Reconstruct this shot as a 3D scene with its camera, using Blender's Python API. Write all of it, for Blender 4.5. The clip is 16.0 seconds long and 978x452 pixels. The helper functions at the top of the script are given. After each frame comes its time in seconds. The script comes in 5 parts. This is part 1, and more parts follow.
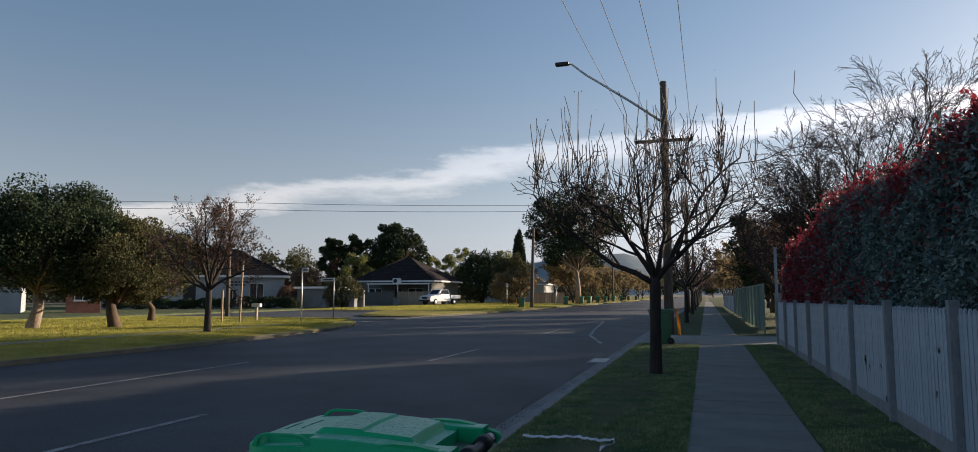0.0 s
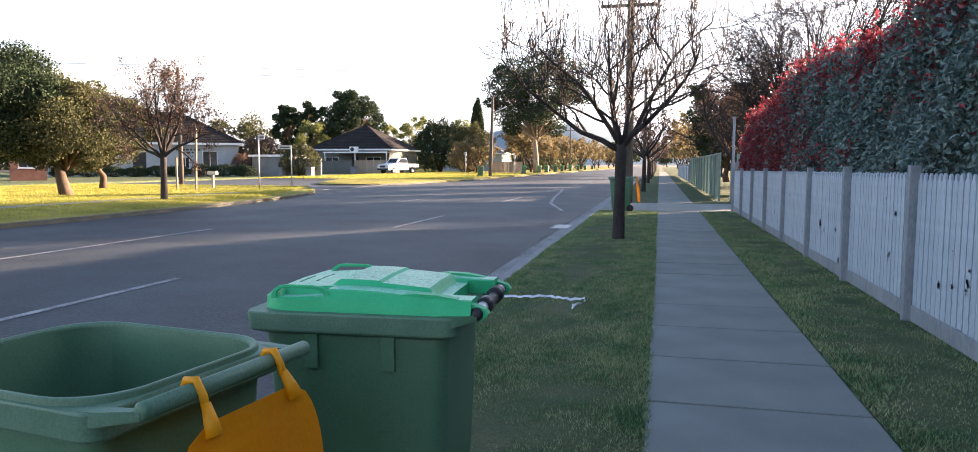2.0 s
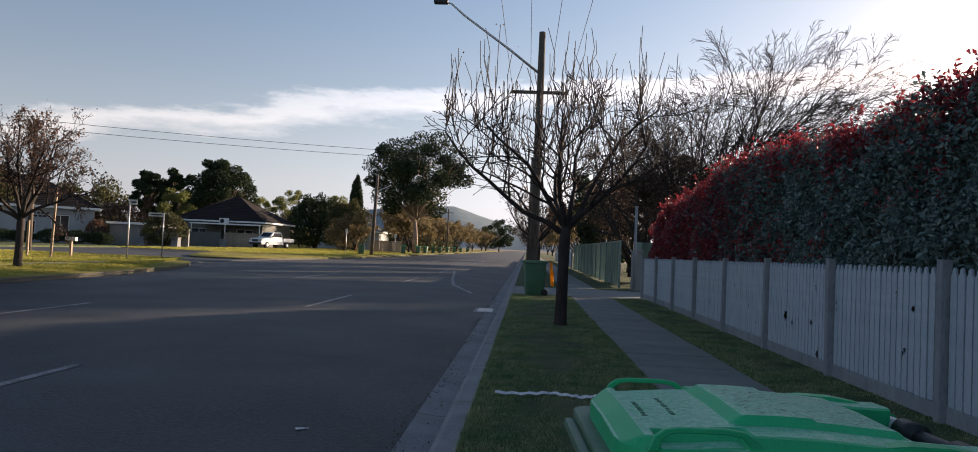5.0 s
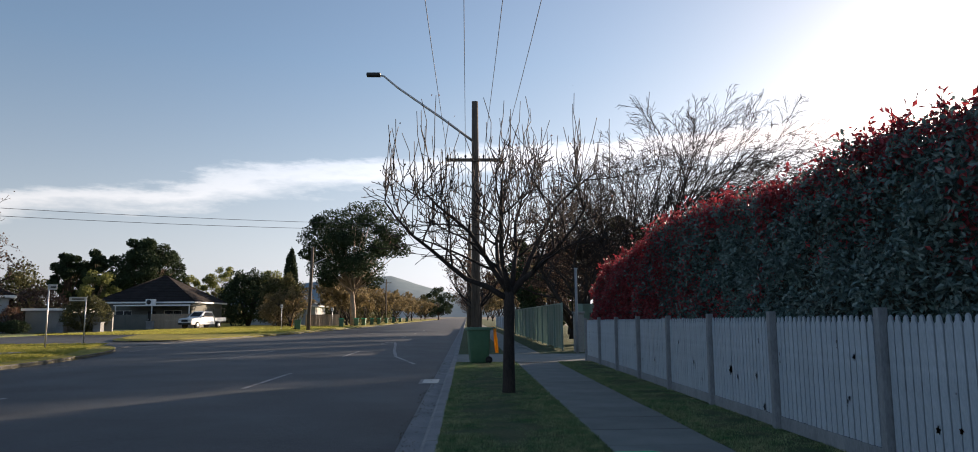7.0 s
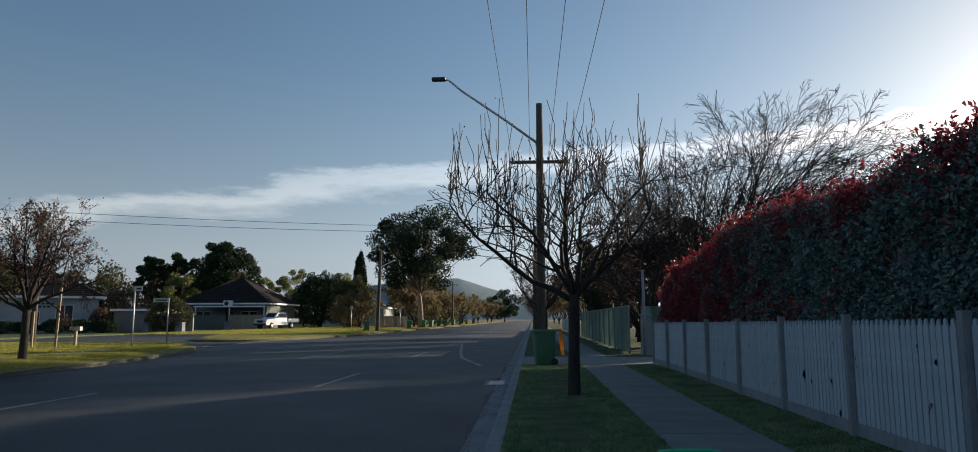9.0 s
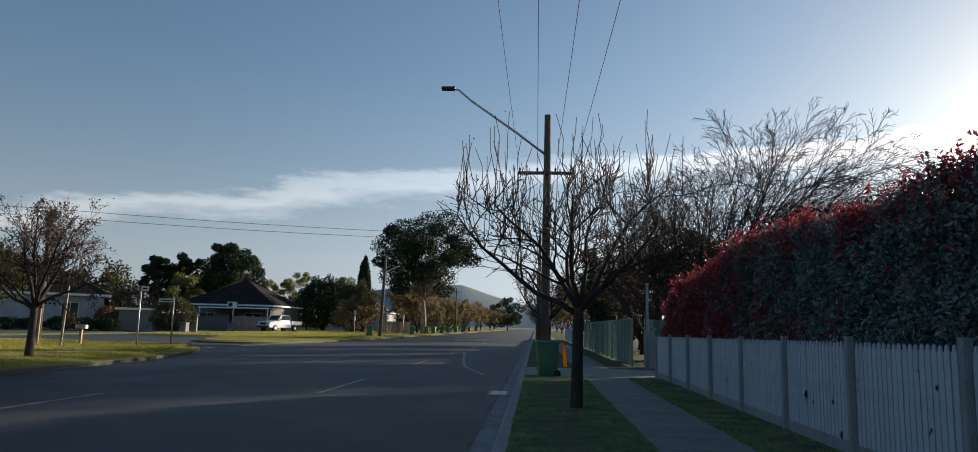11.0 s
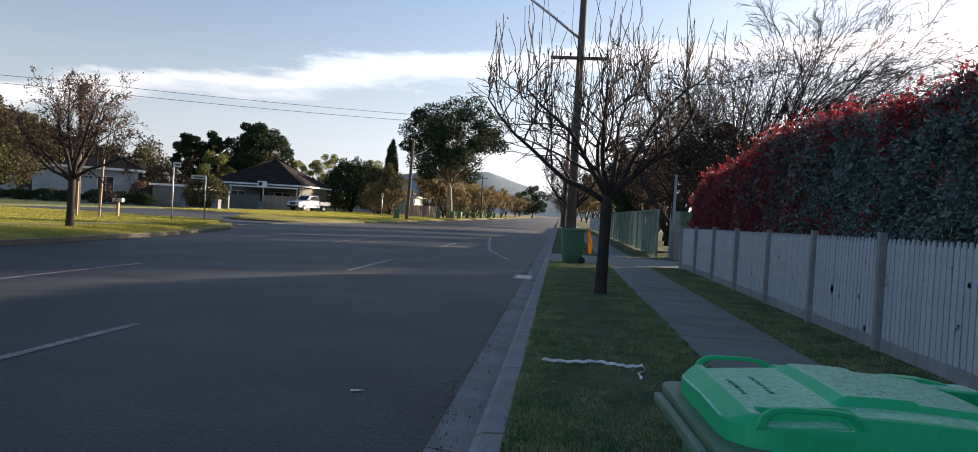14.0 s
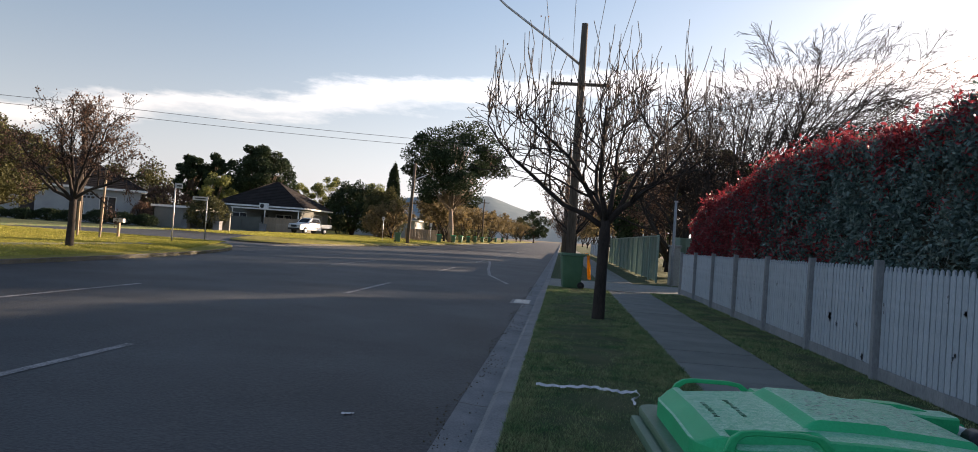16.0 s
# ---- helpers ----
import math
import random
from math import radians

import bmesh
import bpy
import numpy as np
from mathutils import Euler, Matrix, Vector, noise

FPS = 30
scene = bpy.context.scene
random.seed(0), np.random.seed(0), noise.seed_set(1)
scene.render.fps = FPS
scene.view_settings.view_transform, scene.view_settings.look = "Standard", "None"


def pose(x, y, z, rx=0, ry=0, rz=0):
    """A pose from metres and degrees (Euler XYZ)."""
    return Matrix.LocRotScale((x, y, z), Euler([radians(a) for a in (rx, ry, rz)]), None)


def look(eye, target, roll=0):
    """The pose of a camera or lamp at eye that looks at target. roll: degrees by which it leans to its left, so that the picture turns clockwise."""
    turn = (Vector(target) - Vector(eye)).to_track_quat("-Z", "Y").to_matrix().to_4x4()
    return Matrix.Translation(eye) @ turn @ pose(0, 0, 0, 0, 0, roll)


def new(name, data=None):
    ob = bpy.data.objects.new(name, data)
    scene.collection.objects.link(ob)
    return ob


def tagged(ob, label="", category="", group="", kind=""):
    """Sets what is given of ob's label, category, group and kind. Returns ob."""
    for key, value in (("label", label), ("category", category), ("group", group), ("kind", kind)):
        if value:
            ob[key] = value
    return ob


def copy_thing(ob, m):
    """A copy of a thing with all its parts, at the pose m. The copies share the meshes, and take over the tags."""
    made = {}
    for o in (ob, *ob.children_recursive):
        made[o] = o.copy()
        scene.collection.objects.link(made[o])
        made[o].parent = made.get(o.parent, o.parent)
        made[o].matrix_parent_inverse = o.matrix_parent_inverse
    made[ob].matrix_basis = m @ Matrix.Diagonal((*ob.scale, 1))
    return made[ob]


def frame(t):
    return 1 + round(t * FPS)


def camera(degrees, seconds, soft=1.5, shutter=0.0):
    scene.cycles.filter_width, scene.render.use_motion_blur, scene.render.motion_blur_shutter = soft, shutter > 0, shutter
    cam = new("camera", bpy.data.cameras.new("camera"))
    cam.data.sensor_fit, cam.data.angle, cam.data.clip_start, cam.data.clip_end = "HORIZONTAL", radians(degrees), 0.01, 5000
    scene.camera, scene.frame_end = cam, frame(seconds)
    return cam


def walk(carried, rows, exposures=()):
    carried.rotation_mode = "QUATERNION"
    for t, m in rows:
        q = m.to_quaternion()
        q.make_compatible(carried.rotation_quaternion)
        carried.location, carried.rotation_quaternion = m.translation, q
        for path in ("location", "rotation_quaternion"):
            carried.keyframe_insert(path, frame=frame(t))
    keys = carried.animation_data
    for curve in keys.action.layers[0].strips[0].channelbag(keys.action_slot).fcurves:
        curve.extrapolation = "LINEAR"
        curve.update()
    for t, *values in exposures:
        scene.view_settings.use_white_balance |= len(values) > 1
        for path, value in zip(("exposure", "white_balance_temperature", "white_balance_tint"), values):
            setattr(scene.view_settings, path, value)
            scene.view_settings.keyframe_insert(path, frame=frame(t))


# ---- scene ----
cam = camera(68.6, 16.0, soft=0.9)
PATH = [
    (0, (2.153, 0.091, 1.39), (1.579, 1.997, 1.582), -0.1),
    (0.5, (2.165, 0.071, 1.372), (1.568, 1.979, 1.387), 1.2),
    (1, (2.158, 0.026, 1.365), (1.546, 1.928, 1.28), 1.3),
    (1.5, (2.11, -0.046, 1.355), (1.441, 1.831, 1.182), 2.0),
    (2, (1.977, 0.063, 1.344), (1.517, 2.002, 1.173), 0.1),
    (2.5, (1.727, 0.181, 1.348), (1.25, 2.118, 1.203), 1.0),
    (3, (1.415, 0.247, 1.332), (1.18, 2.233, 1.33), 4.9),
    (3.5, (1.151, 0.375, 1.313), (1.021, 2.369, 1.385), 2.1),
    (3.7, (1.045, 0.451, 1.298), (1.016, 2.447, 1.411), 2.3),
    (4, (0.871, 0.538, 1.288), (0.705, 2.527, 1.403), 3.5),
    (4.2, (0.788, 0.655, 1.268), (0.671, 2.651, 1.313), 2.4),
    (6.3, (0.59, 0.774, 1.291), (0.485, 2.769, 1.391), 2.6),
    (6.5, (0.573, 0.773, 1.293), (0.462, 2.767, 1.385), 3.0),
    (7, (0.566, 0.79, 1.288), (0.628, 2.773, 1.539), -0.4),
    (7.5, (0.571, 0.764, 1.272), (0.605, 2.757, 1.438), 1.1),
    (8, (0.585, 0.816, 1.266), (0.467, 2.797, 1.516), 0.3),
    (8.5, (0.574, 0.744, 1.318), (0.444, 2.726, 1.556), -1.6),
    (9, (0.593, 0.744, 1.278), (0.472, 2.723, 1.536), -0.1),
    (9.5, (0.565, 0.737, 1.286), (0.463, 2.72, 1.528), 0.1),
    (9.7, (0.572, 0.724, 1.302), (0.437, 2.708, 1.52), 0.2),
    (11.8, (0.548, 0.521, 1.337), (0.402, 2.49, 1.651), 2.3),
    (12, (0.54, 0.494, 1.337), (0.363, 2.461, 1.652), 2.4),
    (12.5, (0.552, 0.593, 1.344), (0.34, 2.564, 1.609), 1.9),
    (13, (0.538, 0.663, 1.307), (0.322, 2.642, 1.493), 3.0),
    (13.5, (0.534, 0.703, 1.293), (0.325, 2.692, 1.332), 2.7),
    (14, (0.515, 0.689, 1.294), (0.318, 2.679, 1.257), 3.3),
    (14.5, (0.542, 0.717, 1.272), (0.27, 2.698, 1.269), 3.0),
    (15, (0.571, 0.765, 1.289), (0.33, 2.749, 1.245), 1.4),
    (15.5, (0.555, 0.687, 1.294), (0.303, 2.671, 1.301), 3.0),
    (16, (0.571, 0.693, 1.287), (0.366, 2.683, 1.318), 3.9),
]
EXPOSURE = [(0.0, 0.95, 6380, 15), (0.5, 1.23, 6350, 17), (1.0, 1.73, 6550, 21), (1.5, 2.29, 6750, 21), (2.0, 2.93, 6950, 22), (2.5, 2.76, 6950, 22), (3.0, 2.01, 7150, 24), (3.5, 1.71, 7280, 24),
            (4.0, 1.16, 7080, 23), (6.5, 1.31, 6650, 15), (7.0, 1.26, 6550, 16), (7.5, 0.79, 6250, 13), (8.0, 0.83, 6180, 10), (8.5, 0.95, 6200, 11), (9.0, 0.67, 6030, 8), (9.5, 0.75, 6050, 8),
            (12.0, 0.71, 6050, 9), (12.5, 0.76, 6000, 9), (13.0, 0.83, 5980, 9), (13.5, 1.39, 6250, 14), (14.0, 1.53, 6500, 16), (14.5, 1.45, 6700, 17), (15.0, 1.99, 6880, 18), (15.5, 1.54, 6950, 18),
            (16.0, 1.55, 7000, 19)]
walk(cam, [(t, look(eye, target, roll)) for t, eye, target, roll in PATH], EXPOSURE)

# ---- world and sun ----
SUN_AZ, SUN_EL = 46.0, 10.8
sun_way = Vector((math.sin(radians(SUN_AZ)) * math.cos(radians(SUN_EL)), math.cos(radians(SUN_AZ)) * math.cos(radians(SUN_EL)), math.sin(radians(SUN_EL))))
world = bpy.data.worlds.new("sky")
scene.world = world
world.use_nodes = True
wn, wl = world.node_tree.nodes, world.node_tree.links
wn.clear()
w_out, w_bg = wn.new("ShaderNodeOutputWorld"), wn.new("ShaderNodeBackground")
w_sky = wn.new("ShaderNodeTexSky")
w_sky.sky_type, w_sky.sun_disc = "NISHITA", False
w_sky.sun_elevation, w_sky.sun_rotation = radians(SUN_EL), radians(SUN_AZ)
w_sky.air_density, w_sky.dust_density, w_sky.ozone_density = 1.0, 0.85, 1.7
w_bg.inputs["Strength"].default_value = 0.075
# a long bank of thin cloud, a ragged great-circle band
w_co = wn.new("ShaderNodeTexCoord")
w_map = wn.new("ShaderNodeMapping")
w_map.inputs["Scale"].default_value = (2.2, 2.2, 9.0)
w_noise = wn.new("ShaderNodeTexNoise")
w_noise.inputs["Scale"].default_value, w_noise.inputs["Detail"].default_value, w_noise.inputs["Roughness"].default_value = 3.0, 7.0, 0.62
w_dot = wn.new("ShaderNodeVectorMath")
w_dot.operation = "DOT_PRODUCT"
w_dot.inputs[1].default_value = (-0.089, -0.244, 1.0)
w_add = wn.new("ShaderNodeMath")
w_add.operation = "MULTIPLY_ADD"
w_add.inputs[1].default_value = 0.085
w_low = wn.new("ShaderNodeMath")
w_low.operation = "ADD"
w_low.inputs[1].default_value = 0.020
w_ramp = wn.new("ShaderNodeValToRGB")
w_ramp.color_ramp.elements[0].position, w_ramp.color_ramp.elements[0].color = 0.012, (0, 0, 0, 1)
w_ramp.color_ramp.elements[1].position, w_ramp.color_ramp.elements[1].color = 0.038, (1, 1, 1, 1)
for at, v in ((0.046, 0.9), (0.057, 0.0)):
    w_ramp.color_ramp.elements.new(at).color = (v, v, v, 1)
w_gain = wn.new("ShaderNodeMixRGB")
w_gain.blend_type, w_gain.inputs["Fac"].default_value = "MULTIPLY", 1.0
w_gain.inputs["Color2"].default_value = (2.30, 1.90, 1.66, 1)
w_mix = wn.new("ShaderNodeMixRGB")
w_half = wn.new("ShaderNodeMath")
w_half.operation = "MULTIPLY"
w_half.inputs[1].default_value = 0.75
wl.new(w_co.outputs["Generated"], w_map.inputs["Vector"])
wl.new(w_map.outputs["Vector"], w_noise.inputs["Vector"])
wl.new(w_co.outputs["Generated"], w_dot.inputs[0])
wl.new(w_noise.outputs["Fac"], w_add.inputs[0])
wl.new(w_dot.outputs["Value"], w_add.inputs[2])
wl.new(w_add.outputs[0], w_low.inputs[0])
wl.new(w_low.outputs[0], w_ramp.inputs["Fac"])
wl.new(w_ramp.outputs["Color"], w_half.inputs[0])
w_sep, w_hz, w_bw, w_tint, w_air = wn.new("ShaderNodeSeparateXYZ"), wn.new("ShaderNodeMapRange"), wn.new("ShaderNodeRGBToBW"), wn.new("ShaderNodeMixRGB"), wn.new("ShaderNodeMixRGB")
w_hz.inputs["From Min"].default_value, w_hz.inputs["From Max"].default_value = 0.0, 0.34
w_hz.inputs["To Min"].default_value, w_hz.inputs["To Max"].default_value = 0.85, 0.0
w_tint.blend_type, w_tint.inputs["Fac"].default_value = "MULTIPLY", 1.0
w_tint.inputs["Color2"].default_value = (0.93, 1.0, 1.16, 1)
wl.new(w_co.outputs["Generated"], w_sep.inputs[0])
wl.new(w_sep.outputs["Z"], w_hz.inputs["Value"])
wl.new(w_sky.outputs["Color"], w_bw.inputs[0])
wl.new(w_bw.outputs[0], w_tint.inputs["Color1"])
wl.new(w_hz.outputs["Result"], w_air.inputs["Fac"])
wl.new(w_sky.outputs["Color"], w_air.inputs["Color1"])
wl.new(w_tint.outputs["Color"], w_air.inputs["Color2"])
wl.new(w_air.outputs["Color"], w_gain.inputs["Color1"])
wl.new(w_air.outputs["Color"], w_mix.inputs["Color1"])
wl.new(w_gain.outputs["Color"], w_mix.inputs["Color2"])
wl.new(w_half.outputs[0], w_mix.inputs["Fac"])
wl.new(w_mix.outputs["Color"], w_bg.inputs["Color"])
wl.new(w_bg.outputs["Background"], w_out.inputs["Surface"])
sun = new("sun", bpy.data.lights.new("sun", "SUN"))
sun.data.energy, sun.data.angle, sun.data.color = 5.0, radians(0.55), (1.0, 0.80, 0.58)
sun.matrix_world = look(sun_way * 200, (0, 0, 0))


# ---- materials ----
def surface(name, a, b, size=3.0, rough=0.8, bump=0.2, fine=40.0, metal=0.0, stretch=(1, 1, 1), vary=0.0, through_light=0.0, spec=0.4, depth=0.01):
    """A surface that wanders between colours a and b at two scales, with fine relief."""
    m = bpy.data.materials.new(name)
    m.use_nodes = True
    n, l = m.node_tree.nodes, m.node_tree.links
    p = n["Principled BSDF"]
    co, mp = n.new("ShaderNodeTexCoord"), n.new("ShaderNodeMapping")
    mp.inputs["Scale"].default_value = stretch
    l.new(co.outputs["Object"], mp.inputs["Vector"])
    n1, n2 = n.new("ShaderNodeTexNoise"), n.new("ShaderNodeTexNoise")
    n1.inputs["Scale"].default_value, n1.inputs["Detail"].default_value = size, 5
    n2.inputs["Scale"].default_value, n2.inputs["Detail"].default_value = fine, 4
    l.new(mp.outputs["Vector"], n1.inputs["Vector"])
    l.new(mp.outputs["Vector"], n2.inputs["Vector"])
    add = n.new("ShaderNodeMath")
    add.operation = "ADD"
    l.new(n1.outputs["Fac"], add.inputs[0])
    l.new(n2.outputs["Fac"], add.inputs[1])
    ramp = n.new("ShaderNodeMapRange")
    ramp.inputs["From Min"].default_value, ramp.inputs["From Max"].default_value = 0.72, 1.28
    l.new(add.outputs[0], ramp.inputs["Value"])
    mix = n.new("ShaderNodeMixRGB")
    mix.inputs["Color1"].default_value, mix.inputs["Color2"].default_value = (*a, 1), (*b, 1)
    l.new(ramp.outputs["Result"], mix.inputs["Fac"])
    colour = mix.outputs["Color"]
    if vary:
        info, hsv, rng = n.new("ShaderNodeObjectInfo"), n.new("ShaderNodeHueSaturation"), n.new("ShaderNodeMapRange")
        source = info.outputs["Random"]
        if vary < 0:
            source = n.new("ShaderNodeNewGeometry").outputs["Random Per Island"]
        rng.inputs["To Min"].default_value, rng.inputs["To Max"].default_value = 1 - abs(vary), 1 + abs(vary)
        l.new(source, rng.inputs["Value"])
        l.new(rng.outputs["Result"], hsv.inputs["Value"])
        l.new(colour, hsv.inputs["Color"])
        colour = hsv.outputs["Color"]
    l.new(colour, p.inputs["Base Color"])
    p.inputs["Roughness"].default_value, p.inputs["Metallic"].default_value = rough, metal
    p.inputs["Specular IOR Level"].default_value = spec
    if bump:
        bp = n.new("ShaderNodeBump")
        bp.inputs["Strength"].default_value, bp.inputs["Distance"].default_value = bump, depth
        l.new(n2.outputs["Fac"], bp.inputs["Height"])
        l.new(bp.outputs["Normal"], p.inputs["Normal"])
    if through_light:
        tr, mx = n.new("ShaderNodeBsdfTranslucent"), n.new("ShaderNodeMixShader")
        mx.inputs["Fac"].default_value = through_light
        l.new(colour, tr.inputs["Color"])
        l.new(p.outputs["BSDF"], mx.inputs[1])
        l.new(tr.outputs["BSDF"], mx.inputs[2])
        l.new(mx.outputs["Shader"], n["Material Output"].inputs["Surface"])
    return m


ASPHALT = surface("asphalt", (0.0172, 0.0198, 0.0238), (0.062, 0.070, 0.078), 0.5, 0.68, 1.0, 38, spec=0.4)
PATH_CONCRETE = surface("footpath_concrete", (0.140, 0.151, 0.142), (0.220, 0.232, 0.214), 1.6, 0.9, 0.3, 120, vary=0.06)
KERB_CONCRETE = surface("kerb_concrete", (0.15, 0.155, 0.165), (0.28, 0.28, 0.28), 2.0, 0.9, 0.4, 60)
LINE_PAINT = surface("road_paint", (0.09, 0.09, 0.095), (0.38, 0.38, 0.385), 3.5, 0.8, 0.4, 45)
TURF = surface("turf", (0.045, 0.085, 0.042), (0.13, 0.135, 0.075), 2.2, 0.95, 0.9, 60, depth=0.03, spec=0.1)
DRY_TURF = surface("dry_turf", (0.15, 0.15, 0.035), (0.34, 0.30, 0.085), 0.7, 0.95, 0.9, 30, depth=0.04, spec=0.1)
BLADE = surface("grass_blade", (0.070, 0.175, 0.068), (0.33, 0.35, 0.19), 2.2, 0.7, 0, 9, vary=-0.6, through_light=0.35, spec=0.2)
DRY_BLADE = surface("dry_grass_blade", (0.20, 0.22, 0.04), (0.47, 0.43, 0.11), 0.7, 0.85, 0, 20, vary=-0.35, through_light=0.4, spec=0.2)
SOIL = surface("soil", (0.06, 0.05, 0.03), (0.12, 0.10, 0.06), 0.2, 0.95, 0.5, 5)
# both fence paints carry the blue of skylit shade in their base colour
SHADED_WHITE_FENCE = surface("blue_shaded_white_paint", (0.27, 0.33, 0.385), (0.40, 0.47, 0.53), 3, 0.55, 0.15, 60, vary=0.05, stretch=(1, 1, 0.3))
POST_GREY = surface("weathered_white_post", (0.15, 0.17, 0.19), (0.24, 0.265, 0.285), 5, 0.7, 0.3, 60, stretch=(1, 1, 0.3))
GREEN_STEEL = surface("green_sheet_steel", (0.13, 0.20, 0.17), (0.19, 0.27, 0.23), 1.0, 0.5, 0.05, 50, vary=0.05)
POLE_WOOD = surface("weathered_pole_wood", (0.055, 0.043, 0.033), (0.14, 0.115, 0.09), 3, 0.9, 0.7, 30, stretch=(1, 1, 0.12))
BARK = surface("dark_bark", (0.016, 0.013, 0.012), (0.045, 0.036, 0.031), 6, 0.92, 0.9, 45, stretch=(1, 1, 0.35))
TWIG = surface("twig_bark", (0.018, 0.013, 0.011), (0.040, 0.028, 0.023), 5, 0.85, 0, 30)
PALE_BARK = surface("pale_bark", (0.16, 0.12, 0.09), (0.38, 0.31, 0.24), 3, 0.9, 0.6, 25, stretch=(1, 1, 0.4))
BROWN_BARK = surface("brown_bark", (0.05, 0.035, 0.025), (0.12, 0.082, 0.055), 4, 0.9, 0.8, 25, stretch=(1, 1, 0.4))
LEAF_DARK = surface("dark_leaf", (0.018, 0.032, 0.017), (0.050, 0.074, 0.034), 0.6, 0.75, 0, 9, vary=-0.4, through_light=0.15, spec=0.15)
LEAF_OLIVE = surface("olive_leaf", (0.046, 0.053, 0.024), (0.125, 0.122, 0.055), 0.6, 0.75, 0, 9, vary=-0.4, through_light=0.25, spec=0.15)
LEAF_RUST = surface("rust_leaf", (0.075, 0.045, 0.032), (0.16, 0.095, 0.065), 0.6, 0.7, 0, 9, vary=-0.4, through_light=0.3)
LEAF_TAN = surface("tan_leaf", (0.12, 0.095, 0.045), (0.26, 0.20, 0.10), 0.6, 0.7, 0, 9, vary=-0.4, through_light=0.35)
LEAF_LIME = surface("fresh_leaf", (0.10, 0.12, 0.03), (0.22, 0.23, 0.07), 0.6, 0.7, 0, 9, vary=-0.3, through_light=0.4)
HEDGE_GREEN = surface("hedge_leaf_green", (0.060, 0.115, 0.110), (0.135, 0.200, 0.185), 1.5, 0.27, 0, 20, vary=-0.35, through_light=0.2, spec=0.5)
HEDGE_RED = surface("hedge_leaf_red", (0.12, 0.016, 0.024), (0.33, 0.042, 0.05), 1.5, 0.4, 0, 20, vary=-0.45, through_light=0.34, spec=0.5)
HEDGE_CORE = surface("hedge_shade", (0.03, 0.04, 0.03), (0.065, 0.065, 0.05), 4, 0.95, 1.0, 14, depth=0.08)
BIN_GREEN = surface("dark_green_plastic", (0.048, 0.128, 0.070), (0.075, 0.172, 0.098), 4, 0.48, 0.12, 160, depth=0.004)
BIN_RIM = surface("faded_green_plastic", (0.056, 0.140, 0.080), (0.110, 0.200, 0.135), 6, 0.5, 0.15, 160, depth=0.004)
LID_GREEN = surface("bright_green_plastic", (0.002, 0.38, 0.155), (0.005, 0.46, 0.20), 9, 0.42, 0.25, 210, spec=0.22, depth=0.004)
LID_YELLOW = surface("yellow_plastic", (0.92, 0.38, 0.006), (0.97, 0.46, 0.015), 4, 0.38, 0.15, 90, depth=0.004, through_light=0.38)
LID_DUST_SHEEN = surface("dusty_sheen_patch", (0.015, 0.44, 0.21), (0.32, 0.66, 0.50), 60, 0.28, 0.8, 190, spec=0.3, depth=0.004)
BLACK_PLASTIC = surface("black_plastic", (0.012, 0.012, 0.012), (0.03, 0.03, 0.03), 4, 0.5, 0.1, 90)
INK = surface("dark_print", (0.010, 0.10, 0.05), (0.02, 0.13, 0.06), 9, 0.6, 0, 90)
SCUFF = surface("dark_scuff", (0.085, 0.10, 0.12), (0.24, 0.26, 0.29), 60, 0.8, 0, 90)
DIRT = surface("dried_dirt", (0.05, 0.10, 0.07), (0.40, 0.44, 0.41), 40, 0.8, 0, 90, vary=-0.5)
STEEL = surface("galvanised_steel", (0.40, 0.41, 0.42), (0.58, 0.58, 0.58), 6, 0.45, 0.1, 60, metal=0.7)
SIGN_WHITE = surface("sign_white", (0.45, 0.45, 0.44), (0.58, 0.58, 0.56), 4, 0.5, 0, 20)
PALE_TIMBER = surface("pale_timber", (0.26, 0.20, 0.14), (0.42, 0.33, 0.24), 3, 0.8, 0.3, 25, vary=0.12, stretch=(1, 1, 0.3))
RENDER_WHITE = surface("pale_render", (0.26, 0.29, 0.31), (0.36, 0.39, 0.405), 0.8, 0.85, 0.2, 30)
RENDER_GREEN = surface("grey_green_render", (0.085, 0.092, 0.085), (0.14, 0.145, 0.13), 0.8, 0.85, 0.2, 30)
BRICK_RED = surface("red_brick", (0.22, 0.085, 0.055), (0.34, 0.15, 0.10), 2.0, 0.9, 0.4, 14)
TILE_DARK = surface("dark_roof_tile", (0.016, 0.014, 0.014), (0.036, 0.031, 0.030), 0.9, 0.9, 0.6, 7, vary=0.15, depth=0.04, spec=0.1)
TILE_RED = surface("red_roof_tile", (0.16, 0.055, 0.045), (0.26, 0.10, 0.075), 0.9, 0.8, 0.6, 7, vary=0.12, depth=0.04)
GREY_PANEL = surface("grey_panel", (0.16, 0.17, 0.165), (0.25, 0.26, 0.25), 0.8, 0.7, 0.15, 18)
TRIM_WHITE = surface("white_trim", (0.66, 0.66, 0.64), (0.8, 0.8, 0.78), 2, 0.6, 0.1, 20)
CAR_WHITE = surface("white_car_paint", (0.72, 0.73, 0.74), (0.80, 0.80, 0.80), 2, 0.22, 0, 20, spec=0.6)
GLASS_DARK = surface("dark_window_glass", (0.015, 0.018, 0.022), (0.03, 0.035, 0.04), 2, 0.06, 0, 20, spec=0.8)
